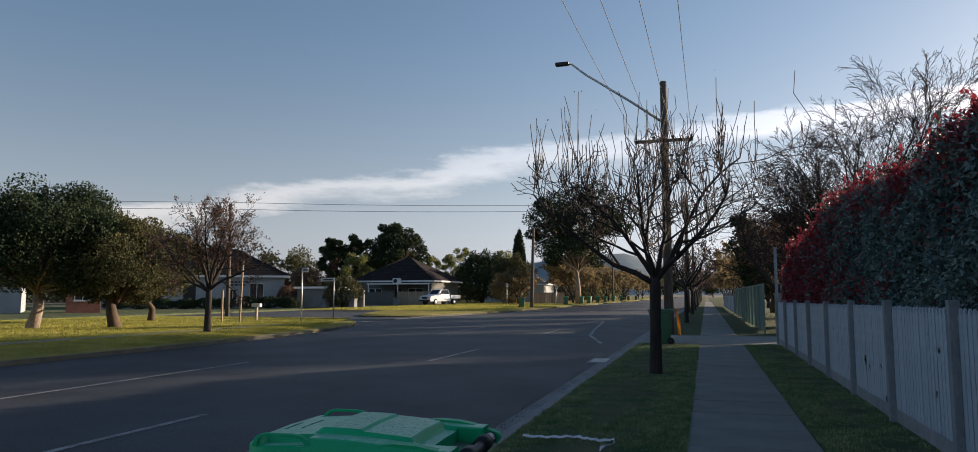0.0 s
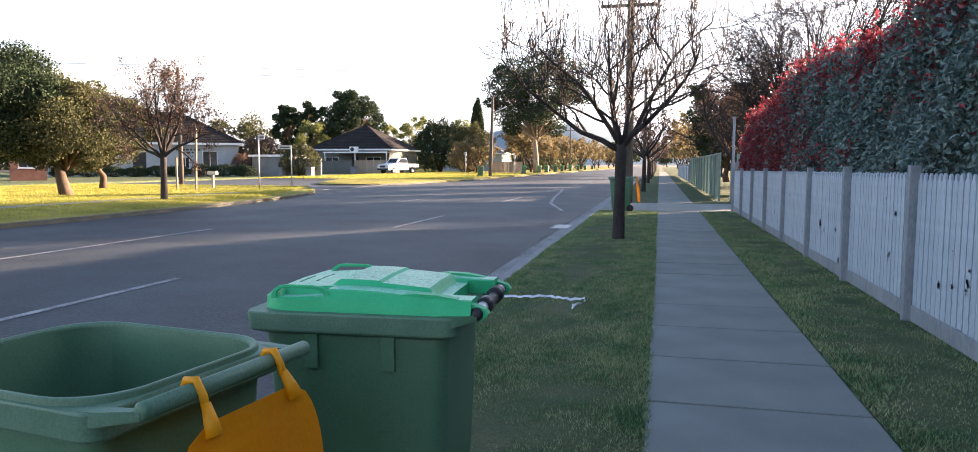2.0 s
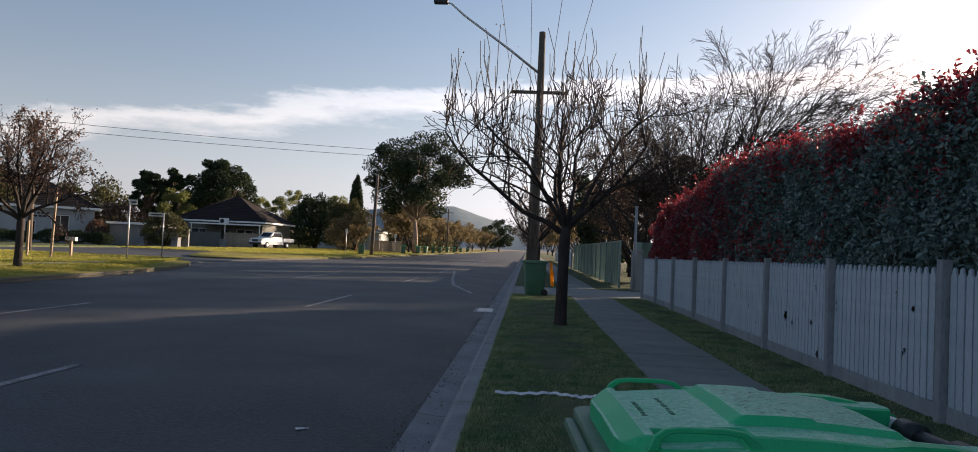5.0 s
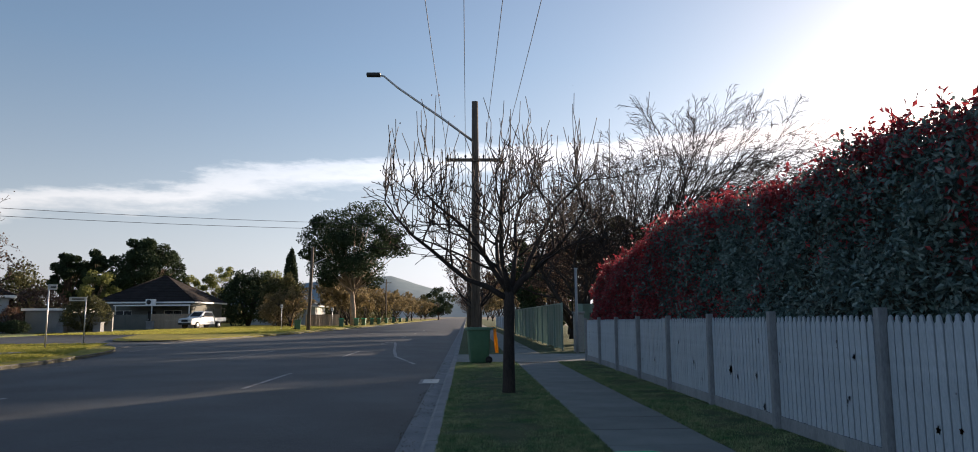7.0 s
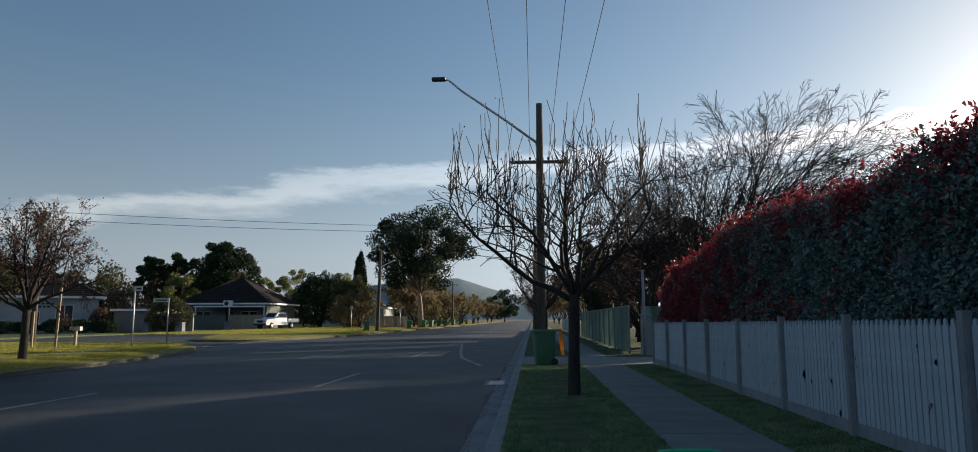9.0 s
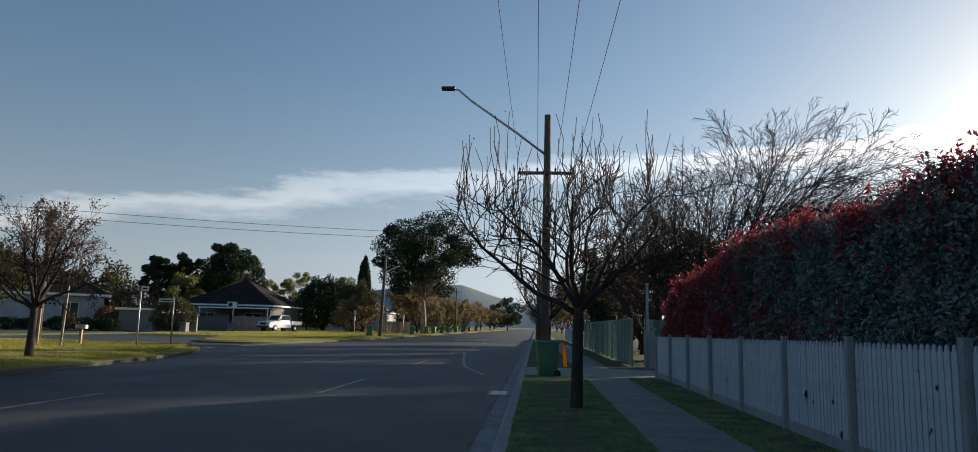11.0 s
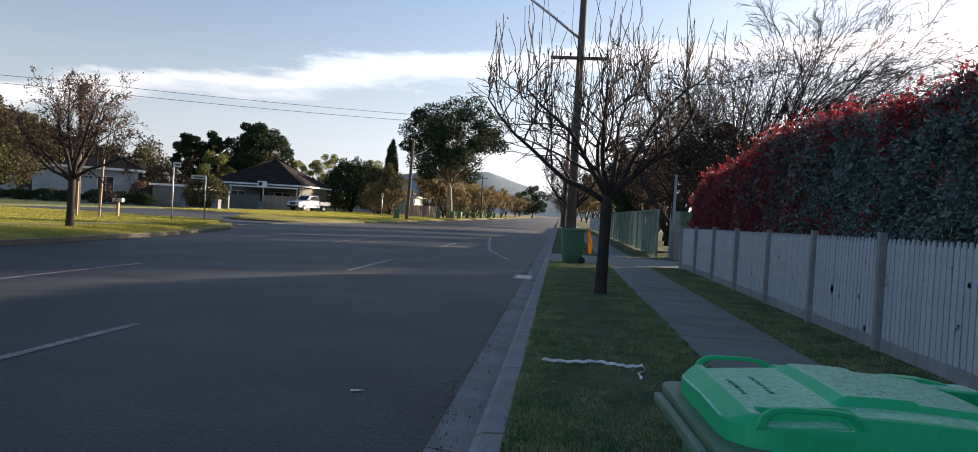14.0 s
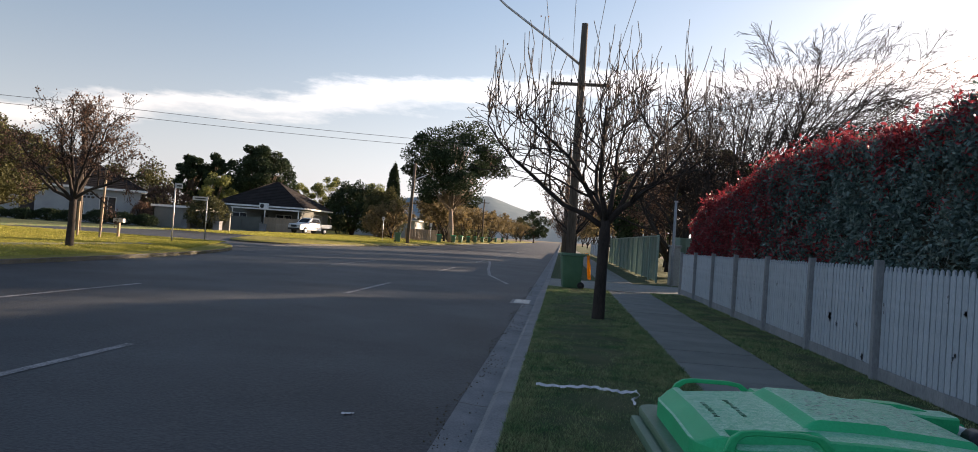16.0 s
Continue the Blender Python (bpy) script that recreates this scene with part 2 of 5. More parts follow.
RUBBER = surface("tyre_rubber", (0.012, 0.012, 0.012), (0.028, 0.028, 0.028), 8, 0.85, 0.2, 60)
RIBBON = surface("white_plastic_strip", (0.55, 0.56, 0.60), (0.75, 0.75, 0.78), 10, 0.5, 0.5, 40)
WIRE = surface("dark_cable", (0.03, 0.03, 0.032), (0.05, 0.05, 0.05), 4, 0.6, 0, 20)
# distance haze is mixed into the hill's own colour
HILL_HAZE = surface("hazy_hill", (0.20, 0.26, 0.29), (0.26, 0.31, 0.33), 0.004, 1.0, 0, 0.03, spec=0.0)


# ---- mesh helpers ----
def link_mesh(name, verts, faces, material, parent=None, label="", smooth=False):
    me = bpy.data.meshes.new(name)
    me.from_pydata([tuple(map(float, v)) for v in verts], [], faces)
    me.materials.append(material)
    if smooth:
        me.polygons.foreach_set("use_smooth", [True] * len(me.polygons))
    me.update()
    ob = new(name, me)
    if parent is not None:
        ob.parent = parent
    if label:
        ob["label"] = label
    return ob


def part(name, bm, material, parent=None, label="", smooth=False):
    me = bpy.data.meshes.new(name)
    bmesh.ops.recalc_face_normals(bm, faces=bm.faces[:])
    bm.to_mesh(me)
    bm.free()
    me.materials.append(material)
    if smooth:
        me.polygons.foreach_set("use_smooth", [True] * len(me.polygons))
    ob = new(name, me)
    if parent is not None:
        ob.parent = parent
    if label:
        ob["label"] = label
    return ob


def shared(name, like, m, parent):
    """Another piece on the same mesh."""
    ob = new(name, like.data)
    ob.parent = parent
    ob.matrix_local = m
    return ob


def empty(name, m, label, category, group="", kind=""):
    ob = new(name)
    ob.matrix_world = m
    return tagged(ob, label, category, group, kind)


def box(bm, x0, x1, y0, y1, z0, z1, bevel=0.0, m=None):
    r = bmesh.ops.create_cube(bm, size=1.0)
    vs = r["verts"]
    bmesh.ops.scale(bm, vec=(x1 - x0, y1 - y0, z1 - z0), verts=vs)
    bmesh.ops.translate(bm, vec=((x0 + x1) / 2, (y0 + y1) / 2, (z0 + z1) / 2), verts=vs)
    if m is not None:
        bmesh.ops.transform(bm, matrix=m, verts=vs)
    if bevel:
        es = list({e for v in vs for e in v.link_edges})
        bmesh.ops.bevel(bm, geom=es, offset=bevel, segments=2, affect="EDGES", profile=0.6)
    return bm


def boxed(*a, **k):
    return box(bmesh.new(), *a, **k)


def tube_arrays(lines):
    """Vertices and faces of tapered tubes; lines: (points, radii, sides)."""
    verts, faces = [], []
    for pts, radii, sides in lines:
        pts = np.asarray(pts, float)
        tang = np.gradient(pts, axis=0)
        tang /= np.linalg.norm(tang, axis=1)[:, None] + 1e-9
        ref = np.array((0.31, 0.95, 0.05)) if abs(tang[0][2]) > 0.7 else np.array((0.0, 0.05, 1.0))
        u = np.cross(tang, ref)
        u /= np.linalg.norm(u, axis=1)[:, None] + 1e-9
        v = np.cross(tang, u)
        base = len(verts)
        ang = np.arange(sides) * 2 * math.pi / sides
        ring = (np.cos(ang)[None, :, None] * u[:, None, :] + np.sin(ang)[None, :, None] * v[:, None, :]) * np.asarray(radii, float)[:, None, None] + pts[:, None, :]
        verts.extend(ring.reshape(-1, 3).tolist())
        for i in range(len(pts) - 1):
            a, b = base + i * sides, base + (i + 1) * sides
            for k in range(sides):
                q = (k + 1) % sides
                faces.append((a + k, a + q, b + q, b + k))
        faces.append(tuple(base + k for k in range(sides))[::-1])
        faces.append(tuple(base + (len(pts) - 1) * sides + k for k in range(sides)))
    return verts, faces


def tubes(name, lines, material, parent=None, label="", smooth=True):
    v, f = tube_arrays(lines)
    return link_mesh(name, v, f, material, parent, label, smooth)


def leaf_arrays(rng, centres, size, droop=0.3, wide=0.45):
    """Folded diamond leaves at the centres, turned every way."""
    n = len(centres)
    a = rng.normal(size=(n, 3))
    a[:, 2] -= droop
    a /= np.linalg.norm(a, axis=1)[:, None]
    b = np.cross(a, rng.normal(size=(n, 3)))
    b /= np.linalg.norm(b, axis=1)[:, None] + 1e-9
    c = np.cross(a, b)
    s = size * rng.uniform(0.6, 1.35, n)[:, None]
    p0 = centres
    p1 = centres + a * s * 0.5 + b * s * wide + c * s * 0.12
    p2 = centres + a * s
    p3 = centres + a * s * 0.5 - b * s * wide + c * s * 0.12
    verts = np.stack((p0, p1, p2, p3), 1).reshape(-1, 3)
    faces = [(4 * i, 4 * i + 1, 4 * i + 2, 4 * i + 3) for i in range(n)]
    return verts, faces


def leaves(name, rng, centres, size, material, parent, label="", droop=0.3, wide=0.45):
    v, f = leaf_arrays(rng, np.asarray(centres), size, droop, wide)
    return link_mesh(name, v, f, material, parent, label)


def grow(rng, out, p, d, length, r, level, levels, spread=0.7, up=0.25, kids=(5, 6, 6), wiggle=0.16, shrink=0.55, start=0.25, thin=0.28):
    """Grows a branch with its twigs into out: (points, radii, level)."""
    n = 7 if level < 2 else 5
    pts, rad = [np.array(p, float)], [r]
    d = np.array(d, float) / np.linalg.norm(d)
    for i in range(1, n + 1):
        d = d + rng.normal(size=3) * wiggle + np.array((0, 0, up / n * 2))
        d /= np.linalg.norm(d)
        pts.append(pts[-1] + d * length / n)
        rad.append(r * (1 - (1 - thin) * i / n))
    out.append((np.array(pts), rad, level))
    if level + 1 >= levels:
        return
    for k in range(kids[min(level, len(kids) - 1)]):
        f = start + (1 - start) * (k + rng.uniform(0.1, 0.9)) / kids[min(level, len(kids) - 1)]
        i = min(int(f * n), n - 1)
        q = pts[i] + (pts[i + 1] - pts[i]) * (f * n - i)
        ax = pts[i + 1] - pts[i]
        ax /= np.linalg.norm(ax)
        side = np.cross(ax, rng.normal(size=3))
        side /= np.linalg.norm(side) + 1e-9
        grow(rng, out, q, ax * (1 - spread * 0.5) + side * spread, length * shrink * rng.uniform(0.7, 1.25) * (1.1 - 0.4 * f), rad[i] * 0.55, level + 1, levels, spread, up, kids, wiggle, shrink, start, thin)


# ---- ground, road, kerbs ----
def strip(name, profile, ys, material, label, category, kind="structure", parent=None, wave=0.0):
    """A sheet with a cross profile of (x, z), drawn along the ys."""
    verts, faces = [], []
    for j, y in enumerate(ys):
        for x, z in profile:
            verts.append((x, y, z + wave * noise.noise((x * 0.7, y * 0.7, 3.0))))
    n = len(profile)
    for j in range(len(ys) - 1):
        for i in range(n - 1):
            a = j * n + i
            faces.append((a, a + 1, a + n + 1, a + n))
    ob = link_mesh(name, verts, faces, material, parent)
    return tagged(ob, label, category, "", kind) if label else ob


ROAD_YS = [-60, -20, 0, 10, 20, 30, 45, 60, 90, 150, 300, 700]
strip("ground", [(-3500, 0.05), (-80, 0.05), (-38, 0.03), (-34, -0.3), (-12.5, -0.4), (-0.6, -0.5), (0.1, -0.2), (5, -0.06), (3500, -0.06)],
      [-800, -60, 0, 40, 100, 300, 700, 3800], SOIL, "bare brown soil under the grass reaching the horizon", "ground")
strip("road", [(-18.0, -0.06), (-14.5, -0.065), (-12.0, -0.07), (-9.5, -0.055), (-7.5, -0.045), (-5.5, -0.05), (-3.5, -0.065), (-1.5, -0.095), (-0.32, -0.122), (-0.14, -0.124)],
      ROAD_YS, ASPHALT, "wide dark grey asphalt road with worn white lines", "road")


def plate(name, outline, z_edge, z_in, inset, material, label, category, kind="structure", parent=None, wave=0.0):
    """A low mound of turf or paving inside an outline (anticlockwise), with its edge at z_edge and its middle at z_in."""
    bm = bmesh.new()
    pts = [Vector((x, y, 0)) for x, y in outline]
    n = len(pts)
    inner = []
    for i, p in enumerate(pts):
        d = (pts[(i + 1) % n] - pts[i - 1]).normalized()
        inner.append(p + Vector((-d.y, d.x, 0)) * inset)
    low = [bm.verts.new((p.x, p.y, z_edge - 0.25)) for p in pts]
    ring = [bm.verts.new((p.x, p.y, z_edge)) for p in pts]
    top = [bm.verts.new((p.x, p.y, z_in)) for p in inner]
    for i in range(n):
        k = (i + 1) % n
        bm.faces.new((low[i], low[k], ring[k], ring[i]))
        bm.faces.new((ring[i], ring[k], top[k], top[i]))
    bm.faces.new(top)
    bmesh.ops.triangulate(bm, faces=[f for f in bm.faces if len(f.verts) > 4])
    ob = part(name, bm, material, parent)
    return tagged(ob, label, category, "", kind) if label else ob


def curve_of(points, steps=6):
    """A smooth line through the points."""
    pts = [Vector((*p, 0)) for p in points]
    out = []
    for i in range(len(pts) - 1):
        a, b, c, d = pts[max(i - 1, 0)], pts[i], pts[i + 1], pts[min(i + 2, len(pts) - 1)]
        for k in range(steps):
            t = k / steps
            out.append(0.5 * (2 * b + (c - a) * t + (2 * a - 5 * b + 4 * c - d) * t * t + (3 * b - a - 3 * c + d) * t ** 3))
    out.append(pts[-1])
    return [(p.x, p.y) for p in out]


def kerb_line(name, line, z0, z1, width, material, label):
    """A kerb with a rounded top along a line; its body lies to the left of the line's way."""
    verts, faces = [], []
    n = len(line)
    prof = [(0, z0 - 0.2), (0, z1 - 0.03), (0.03, z1), (width, z1 + 0.004), (width, z0 - 0.2)]
    for i, (x, y) in enumerate(line):
        d = Vector((line[min(i + 1, n - 1)][0] - line[max(i - 1, 0)][0], line[min(i + 1, n - 1)][1] - line[max(i - 1, 0)][1], 0)).normalized()
        for o, z in prof:
            verts.append((x - d.y * o, y + d.x * o, z))
    m = len(prof)
    for i in range(n - 1):
        for k in range(m - 1):
            a = i * m + k
            faces.append((a, a + 1, a + m + 1, a + m))
    return tagged(link_mesh(name, verts, faces, material), label, "kerb", "", "structure")


MEDIAN_EDGE = curve_of([(-11.7, -50), (-11.7, 0), (-11.9, 14), (-12.1, 20), (-12.6, 25), (-13.5, 29.5), (-14.8, 33), (-17.0, 36.3), (-20.5, 37.5), (-26, 37.2), (-31.5, 36.2), (-33.2, 33), (-33.4, 20), (-33.4, -50)])
FAR_EDGE = curve_of([(-34, 92), (-27, 66), (-22.6, 50), (-20.4, 44.5), (-18.6, 43.2), (-16.6, 44.5), (-15.2, 48.5), (-14.4, 56), (-14.0, 72), (-13.8, 120), (-13.8, 420)])
plate("median_grass", MEDIAN_EDGE, 0.055, 0.15, 2.0, DRY_TURF, "sunlit yellow-green mown grass reserve beside the road", "grass")
kerb_line("kerb", MEDIAN_EDGE[::-1], -0.1, 0.05, -0.16, KERB_CONCRETE, "worn pale concrete kerb round the grass reserve")
plate("far_verge", FAR_EDGE + [(-60, 420), (-60, 92)], 0.06, 0.15, 0.5, DRY_TURF, "sunlit dry grass verge beyond the side street", "grass")
kerb_line("kerb", FAR_EDGE[::-1], -0.1, 0.05, -0.16, KERB_CONCRETE, "pale concrete kerb of the far verge")
plate("side_road", [(-16, 20), (-16, 50), (-20, 95), (-35.4, 95), (-35.4, -50), (-30, -50), (-30, 20)], -0.045, -0.035, 0.2, ASPHALT, "grey asphalt side street joining the main road", "road")
plate("back_verge", [(-35.2, -50), (-35.2, 90), (-90, 90), (-90, -50)], 0.08, 0.15, 0.5, TURF, "green grass verge in front of the houses", "grass")

strip("worn_path", [(-15.7, 0.162), (-15.3, 0.166), (-14.9, 0.162)], [-40, 0, 8, 16, 20, 24, 27], KERB_CONCRETE, "narrow worn pale path across the grass reserve", "path", wave=0.01)

# right-hand side: gutter, kerb, verge, footpath, inner verge
strip("gutter", [(-0.20, -0.115), (-0.02, -0.135), (0.06, -0.135), (0.085, -0.03), (0.13, 0.0), (0.26, 0.006), (0.26, -0.2)], [-60, 0, 4, 8, 16, 23.6, 27.4, 40, 80, 150, 400], KERB_CONCRETE,
      "stained concrete kerb and gutter along the road", "kerb")
strip("verge", [(0.26, -0.008), (0.55, 0.008), (1.0, 0.02), (1.5, 0.01), (1.95, -0.012)], [-20.1 + 0.5 * i for i in range(84)], TURF, "short green mown grass nature strip", "grass", wave=0.02)
strip("verge", [(0.26, -0.008), (1.0, 0.02), (1.95, -0.012)], [25.9, 33, 40, 60, 100, 200, 400], TURF, "mown grass nature strip beyond the driveway", "grass")
strip("inner_verge", [(3.12, -0.012), (3.4, 0.01), (3.8, 0.02), (4.3, 0.0), (12, 0.0)], [-20.1 + 0.5 * i for i in range(84)], TURF, "narrow strip of mown grass beside the picket fence", "grass", wave=0.02)
strip("inner_verge", [(3.12, -0.012), (3.6, 0.01), (4.3, 0.0), (14, 0.0)], [25.9, 33, 40, 60, 100, 200, 400], TURF, "grass strip beside the green steel fence", "grass")
for gy in [1.2 + 1.83 * k for k in range(14)]:
    jv = [(x, gy + o, z + 0.004) for x, z in ((-0.20, -0.115), (-0.02, -0.135), (0.06, -0.135), (0.085, -0.03), (0.13, 0.0), (0.26, 0.006)) for o in (-0.006, 0.006)]
    joint = link_mesh("gutter_joint", jv, [(2 * q, 2 * q + 1, 2 * q + 3, 2 * q + 2) for q in range(5)], SOIL)
    tagged(joint, "dark open joint across the concrete gutter", "joint", "gutter joints", "structure")
plate("driveway", [(0.26, 21.4), (14, 21.4), (14, 25.9), (0.26, 25.9)], 0.0, 0.006, 0.1, PATH_CONCRETE, "plain grey concrete driveway crossing", "driveway")

footpath = empty("footpath", Matrix(), "grey concrete footpath laid in slabs with tooled joints", "footpath", kind="structure")
strip("bed", [(1.93, -0.05), (3.15, -0.05)], [-20, 30, 400], SOIL, "", "", parent=footpath)


def slab_piece():
    bm = boxed(-0.592, 0.592, -0.489, 0.489, -0.06, 0.0, bevel=0.009)
    return part("slab", bm, PATH_CONCRETE, footpath)


slab = slab_piece()
slab_y = -8.35
SLABS = [slab_y + 1.0 * i for i in range(0, 150)]
slab.matrix_local = pose(2.525, SLABS[0], 0.004)
rs = random.Random(4)
for y in SLABS[1:]:
    if 21.0 < y < 26.4:
        continue
    shared("slab", slab, pose(2.525, y, 0.004 + rs.uniform(-0.003, 0.003), rs.uniform(-0.15, 0.15), rs.uniform(-0.15, 0.15), 0), footpath)


def road_z(x):
    prof = [(-18.0, -0.06), (-14.5, -0.065), (-12.0, -0.07), (-9.5, -0.055), (-7.5, -0.045), (-5.5, -0.05), (-3.5, -0.065), (-1.5, -0.095), (-0.32, -0.122), (-0.14, -0.124)]
    return float(np.interp(x, [a for a, b in prof], [b for a, b in prof]))


def marking(points, width):
    """A painted line along points (x, y), laid just above the asphalt."""
    verts, faces = [], []
    line = []
    for (xa, ya), (xb, yb) in zip(points, points[1:]):
        k = max(2, int(max(abs(xb - xa), abs(yb - ya)) / 0.6))
        line += [(xa + (xb - xa) * i / k, ya + (yb - ya) * i / k) for i in range(k)]
    line.append(points[-1])
    for i, (x, y) in enumerate(line):
        d = Vector((line[min(i + 1, len(line) - 1)][0] - line[max(i - 1, 0)][0], line[min(i + 1, len(line) - 1)][1] - line[max(i - 1, 0)][1], 0)).normalized()
        for s in (-0.5, 0.5):
            X, Y = x - d.y * width * s, y + d.x * width * s
            verts.append((X, Y, road_z(X) + 0.005))
    for i in range(len(line) - 1):
        faces.append((2 * i, 2 * i + 1, 2 * i + 3, 2 * i + 2))
    return tagged(link_mesh("road_marking", verts, faces, LINE_PAINT), "worn white painted line on the asphalt", "road marking", "road markings", "structure")


for y in (-7.4, 3.85, 15.05, 26.3, 37.5, 48.8, 60.1, 71.3):
    marking([(-3.77, y), (-3.77, y + 3.85)], 0.10)
for y in (7.6, 25, 43, 61):
    marking([(-7.35, y), (-7.35, y + 6.0)], 0.10)
marking([(-3.4, 41), (-2.9, 36), (-2.45, 31), (-1.95, 26.5), (-1.0, 22.6)], 0.12)
marking([(-3.4, 41), (-3.9, 38.5)], 0.12)
for k in range(7):
    marking([(-13.55 - 0.1 * k, 31.6 + 1.9 * k), (-13.60 - 0.1 * k, 32.7 + 1.9 * k)], 0.09)


# ---- picket fence ----
FENCE_X = 4.11
POSTS = [22.1 - 2.18 * i for i in range(14)]


def fence_rise(y):
    """The fence's top drops a little along the street."""
    return Matrix.Diagonal((1, 1, (1.385 - 0.0072 * y) / 1.37, 1))


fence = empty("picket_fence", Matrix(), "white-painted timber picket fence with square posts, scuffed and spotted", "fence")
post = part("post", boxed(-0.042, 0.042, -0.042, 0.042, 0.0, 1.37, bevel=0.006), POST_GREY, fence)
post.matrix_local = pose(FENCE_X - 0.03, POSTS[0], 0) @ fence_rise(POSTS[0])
for y in POSTS[1:]:
    shared("post", post, pose(FENCE_X - 0.03, y, rs.uniform(-0.01, 0.01), rs.uniform(-0.5, 0.5), rs.uniform(-0.5, 0.5), 0) @ fence_rise(y), fence)


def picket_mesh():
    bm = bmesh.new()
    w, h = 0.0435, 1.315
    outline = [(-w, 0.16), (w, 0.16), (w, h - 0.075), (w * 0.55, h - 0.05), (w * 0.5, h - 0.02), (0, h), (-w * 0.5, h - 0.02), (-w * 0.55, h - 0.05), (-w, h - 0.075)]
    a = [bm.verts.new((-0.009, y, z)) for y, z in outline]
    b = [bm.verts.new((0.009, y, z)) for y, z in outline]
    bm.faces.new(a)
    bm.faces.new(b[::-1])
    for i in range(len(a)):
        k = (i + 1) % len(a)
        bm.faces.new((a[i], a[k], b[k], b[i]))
    return part("picket", bm, SHADED_WHITE_FENCE, fence)


picket = picket_mesh()
picket.matrix_local = pose(FENCE_X, POSTS[-1] + 0.1, 0) @ fence_rise(POSTS[-1])
for i, y in enumerate(POSTS[:-1]):
    y1 = POSTS[i + 1]
    for z in (0.34, 1.0):
        part("rail", boxed(FENCE_X + 0.011, FENCE_X + 0.055, y1 + 0.05, y - 0.05, z - 0.035, z + 0.035), SHADED_WHITE_FENCE, fence)
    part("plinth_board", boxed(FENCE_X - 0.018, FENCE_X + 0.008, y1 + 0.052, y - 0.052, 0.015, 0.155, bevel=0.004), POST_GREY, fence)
    for k in range(20):
        yy = y1 + 0.05 + 2.08 * (k + 0.5) / 20
        shared("picket", picket, pose(FENCE_X + rs.uniform(-0.002, 0.002), yy, rs.uniform(-0.008, 0.004), rs.uniform(-0.3, 0.3), 0, 0) @ fence_rise(yy), fence)


# ---- poles and wires ----
def power_pole(x, y, z, top, arm_z, arm=(-1.05, 1.0), turn=0.0, lean=0.0, lamp=None, radius=0.15, label="weathered timber power pole with a cross-arm"):
    ob = empty("power_pole", pose(x, y, z, 0, lean, turn), label, "power pole", "power poles")
    h = top - z
    tubes("pole", [([(0, 0, -0.3), (0, 0, h * 0.5), (0, 0, h)], [radius * 1.15, radius, radius * 0.78], 12)], POLE_WOOD, ob, smooth=True)
    if arm:
        a = arm_z - z
        part("cross_arm", boxed(arm[0], arm[1], -radius - 0.10, -radius, a - 0.055, a + 0.055, bevel=0.008), POLE_WOOD, ob)
        for s in (-1, 1):
            tubes("brace", [([(s * 0.55, -radius - 0.02, a - 0.02), (s * 0.1, -radius, a - 0.5)], [0.014, 0.014], 6)], STEEL, ob)
        for f in (0.03, 0.34, 0.66, 0.97):
            q = arm[0] + (arm[1] - arm[0]) * f
            tubes("insulator", [([(q, -radius - 0.05, a + 0.05), (q, -radius - 0.05, a + 0.10), (q, -radius - 0.05, a + 0.12), (q, -radius - 0.05, a + 0.19)], [0.014, 0.035, 0.045, 0.03], 8)], BLACK_PLASTIC, ob)
    if lamp:
        lx, lz, base = lamp
        arm_ob = tubes("lamp_arm", [([(0, 0, base - z), (lx * 0.3, -0.02, base - z + (lz - base) * 0.34), (lx * 0.75, -0.02, base - z + (lz - base) * 0.82), (lx * 0.88, -0.02, lz - z - 0.03), (lx * 0.94, -0.02, lz - z)], [0.05, 0.045, 0.04, 0.035, 0.03], 8)], STEEL, ob)
        bm = boxed(lx - 0.18, lx * 0.91, -0.14, 0.10, lz - z - 0.05, lz - z + 0.08, bevel=0.04)
        part("lamp_head", bm, BLACK_PLASTIC, ob, "grey cast street-lamp head")
    return ob


power_pole(0.88, 26.4, 0, 9.14, 6.91, lamp=(-3.8, 10.13, 7.6), label="dark timber power pole with cross-arm and a long street-lamp arm")
power_pole(0.79, 59, 0, 8.85, 7.95, label="timber power pole further along the verge")
power_pole(0.7, 95, 0, 8.75, 7.85, label="distant timber power pole on the verge")
power_pole(-14.62, 70.5, 0.10, 8.1, 7.7, arm=None, lean=1.9, lamp=(1.5, 7.1, 6.4), radius=0.16, label="leaning timber pole with a short lamp arm on the far verge")
power_pole(-27.6, 40, 0.10, 7.4, 7.3, arm=None, label="timber power pole behind the small street tree", radius=0.13)
power_pole(-15.0, 140, 0.10, 8.6, 7.9, label="distant timber pole on the far verge")


def cable(name, a, b, sag, r=0.007, label="thin dark overhead power cable"):
    a, b = Vector(a), Vector(b)
    pts = []
    for i in range(13):
        t = i / 12
        p = a.lerp(b, t)
        p.z -= sag * 4 * t * (1 - t)
        pts.append(p)
    return tagged(tubes(name, [(pts, [r] * 13, 5)], WIRE), label, "cable", "overhead cables")


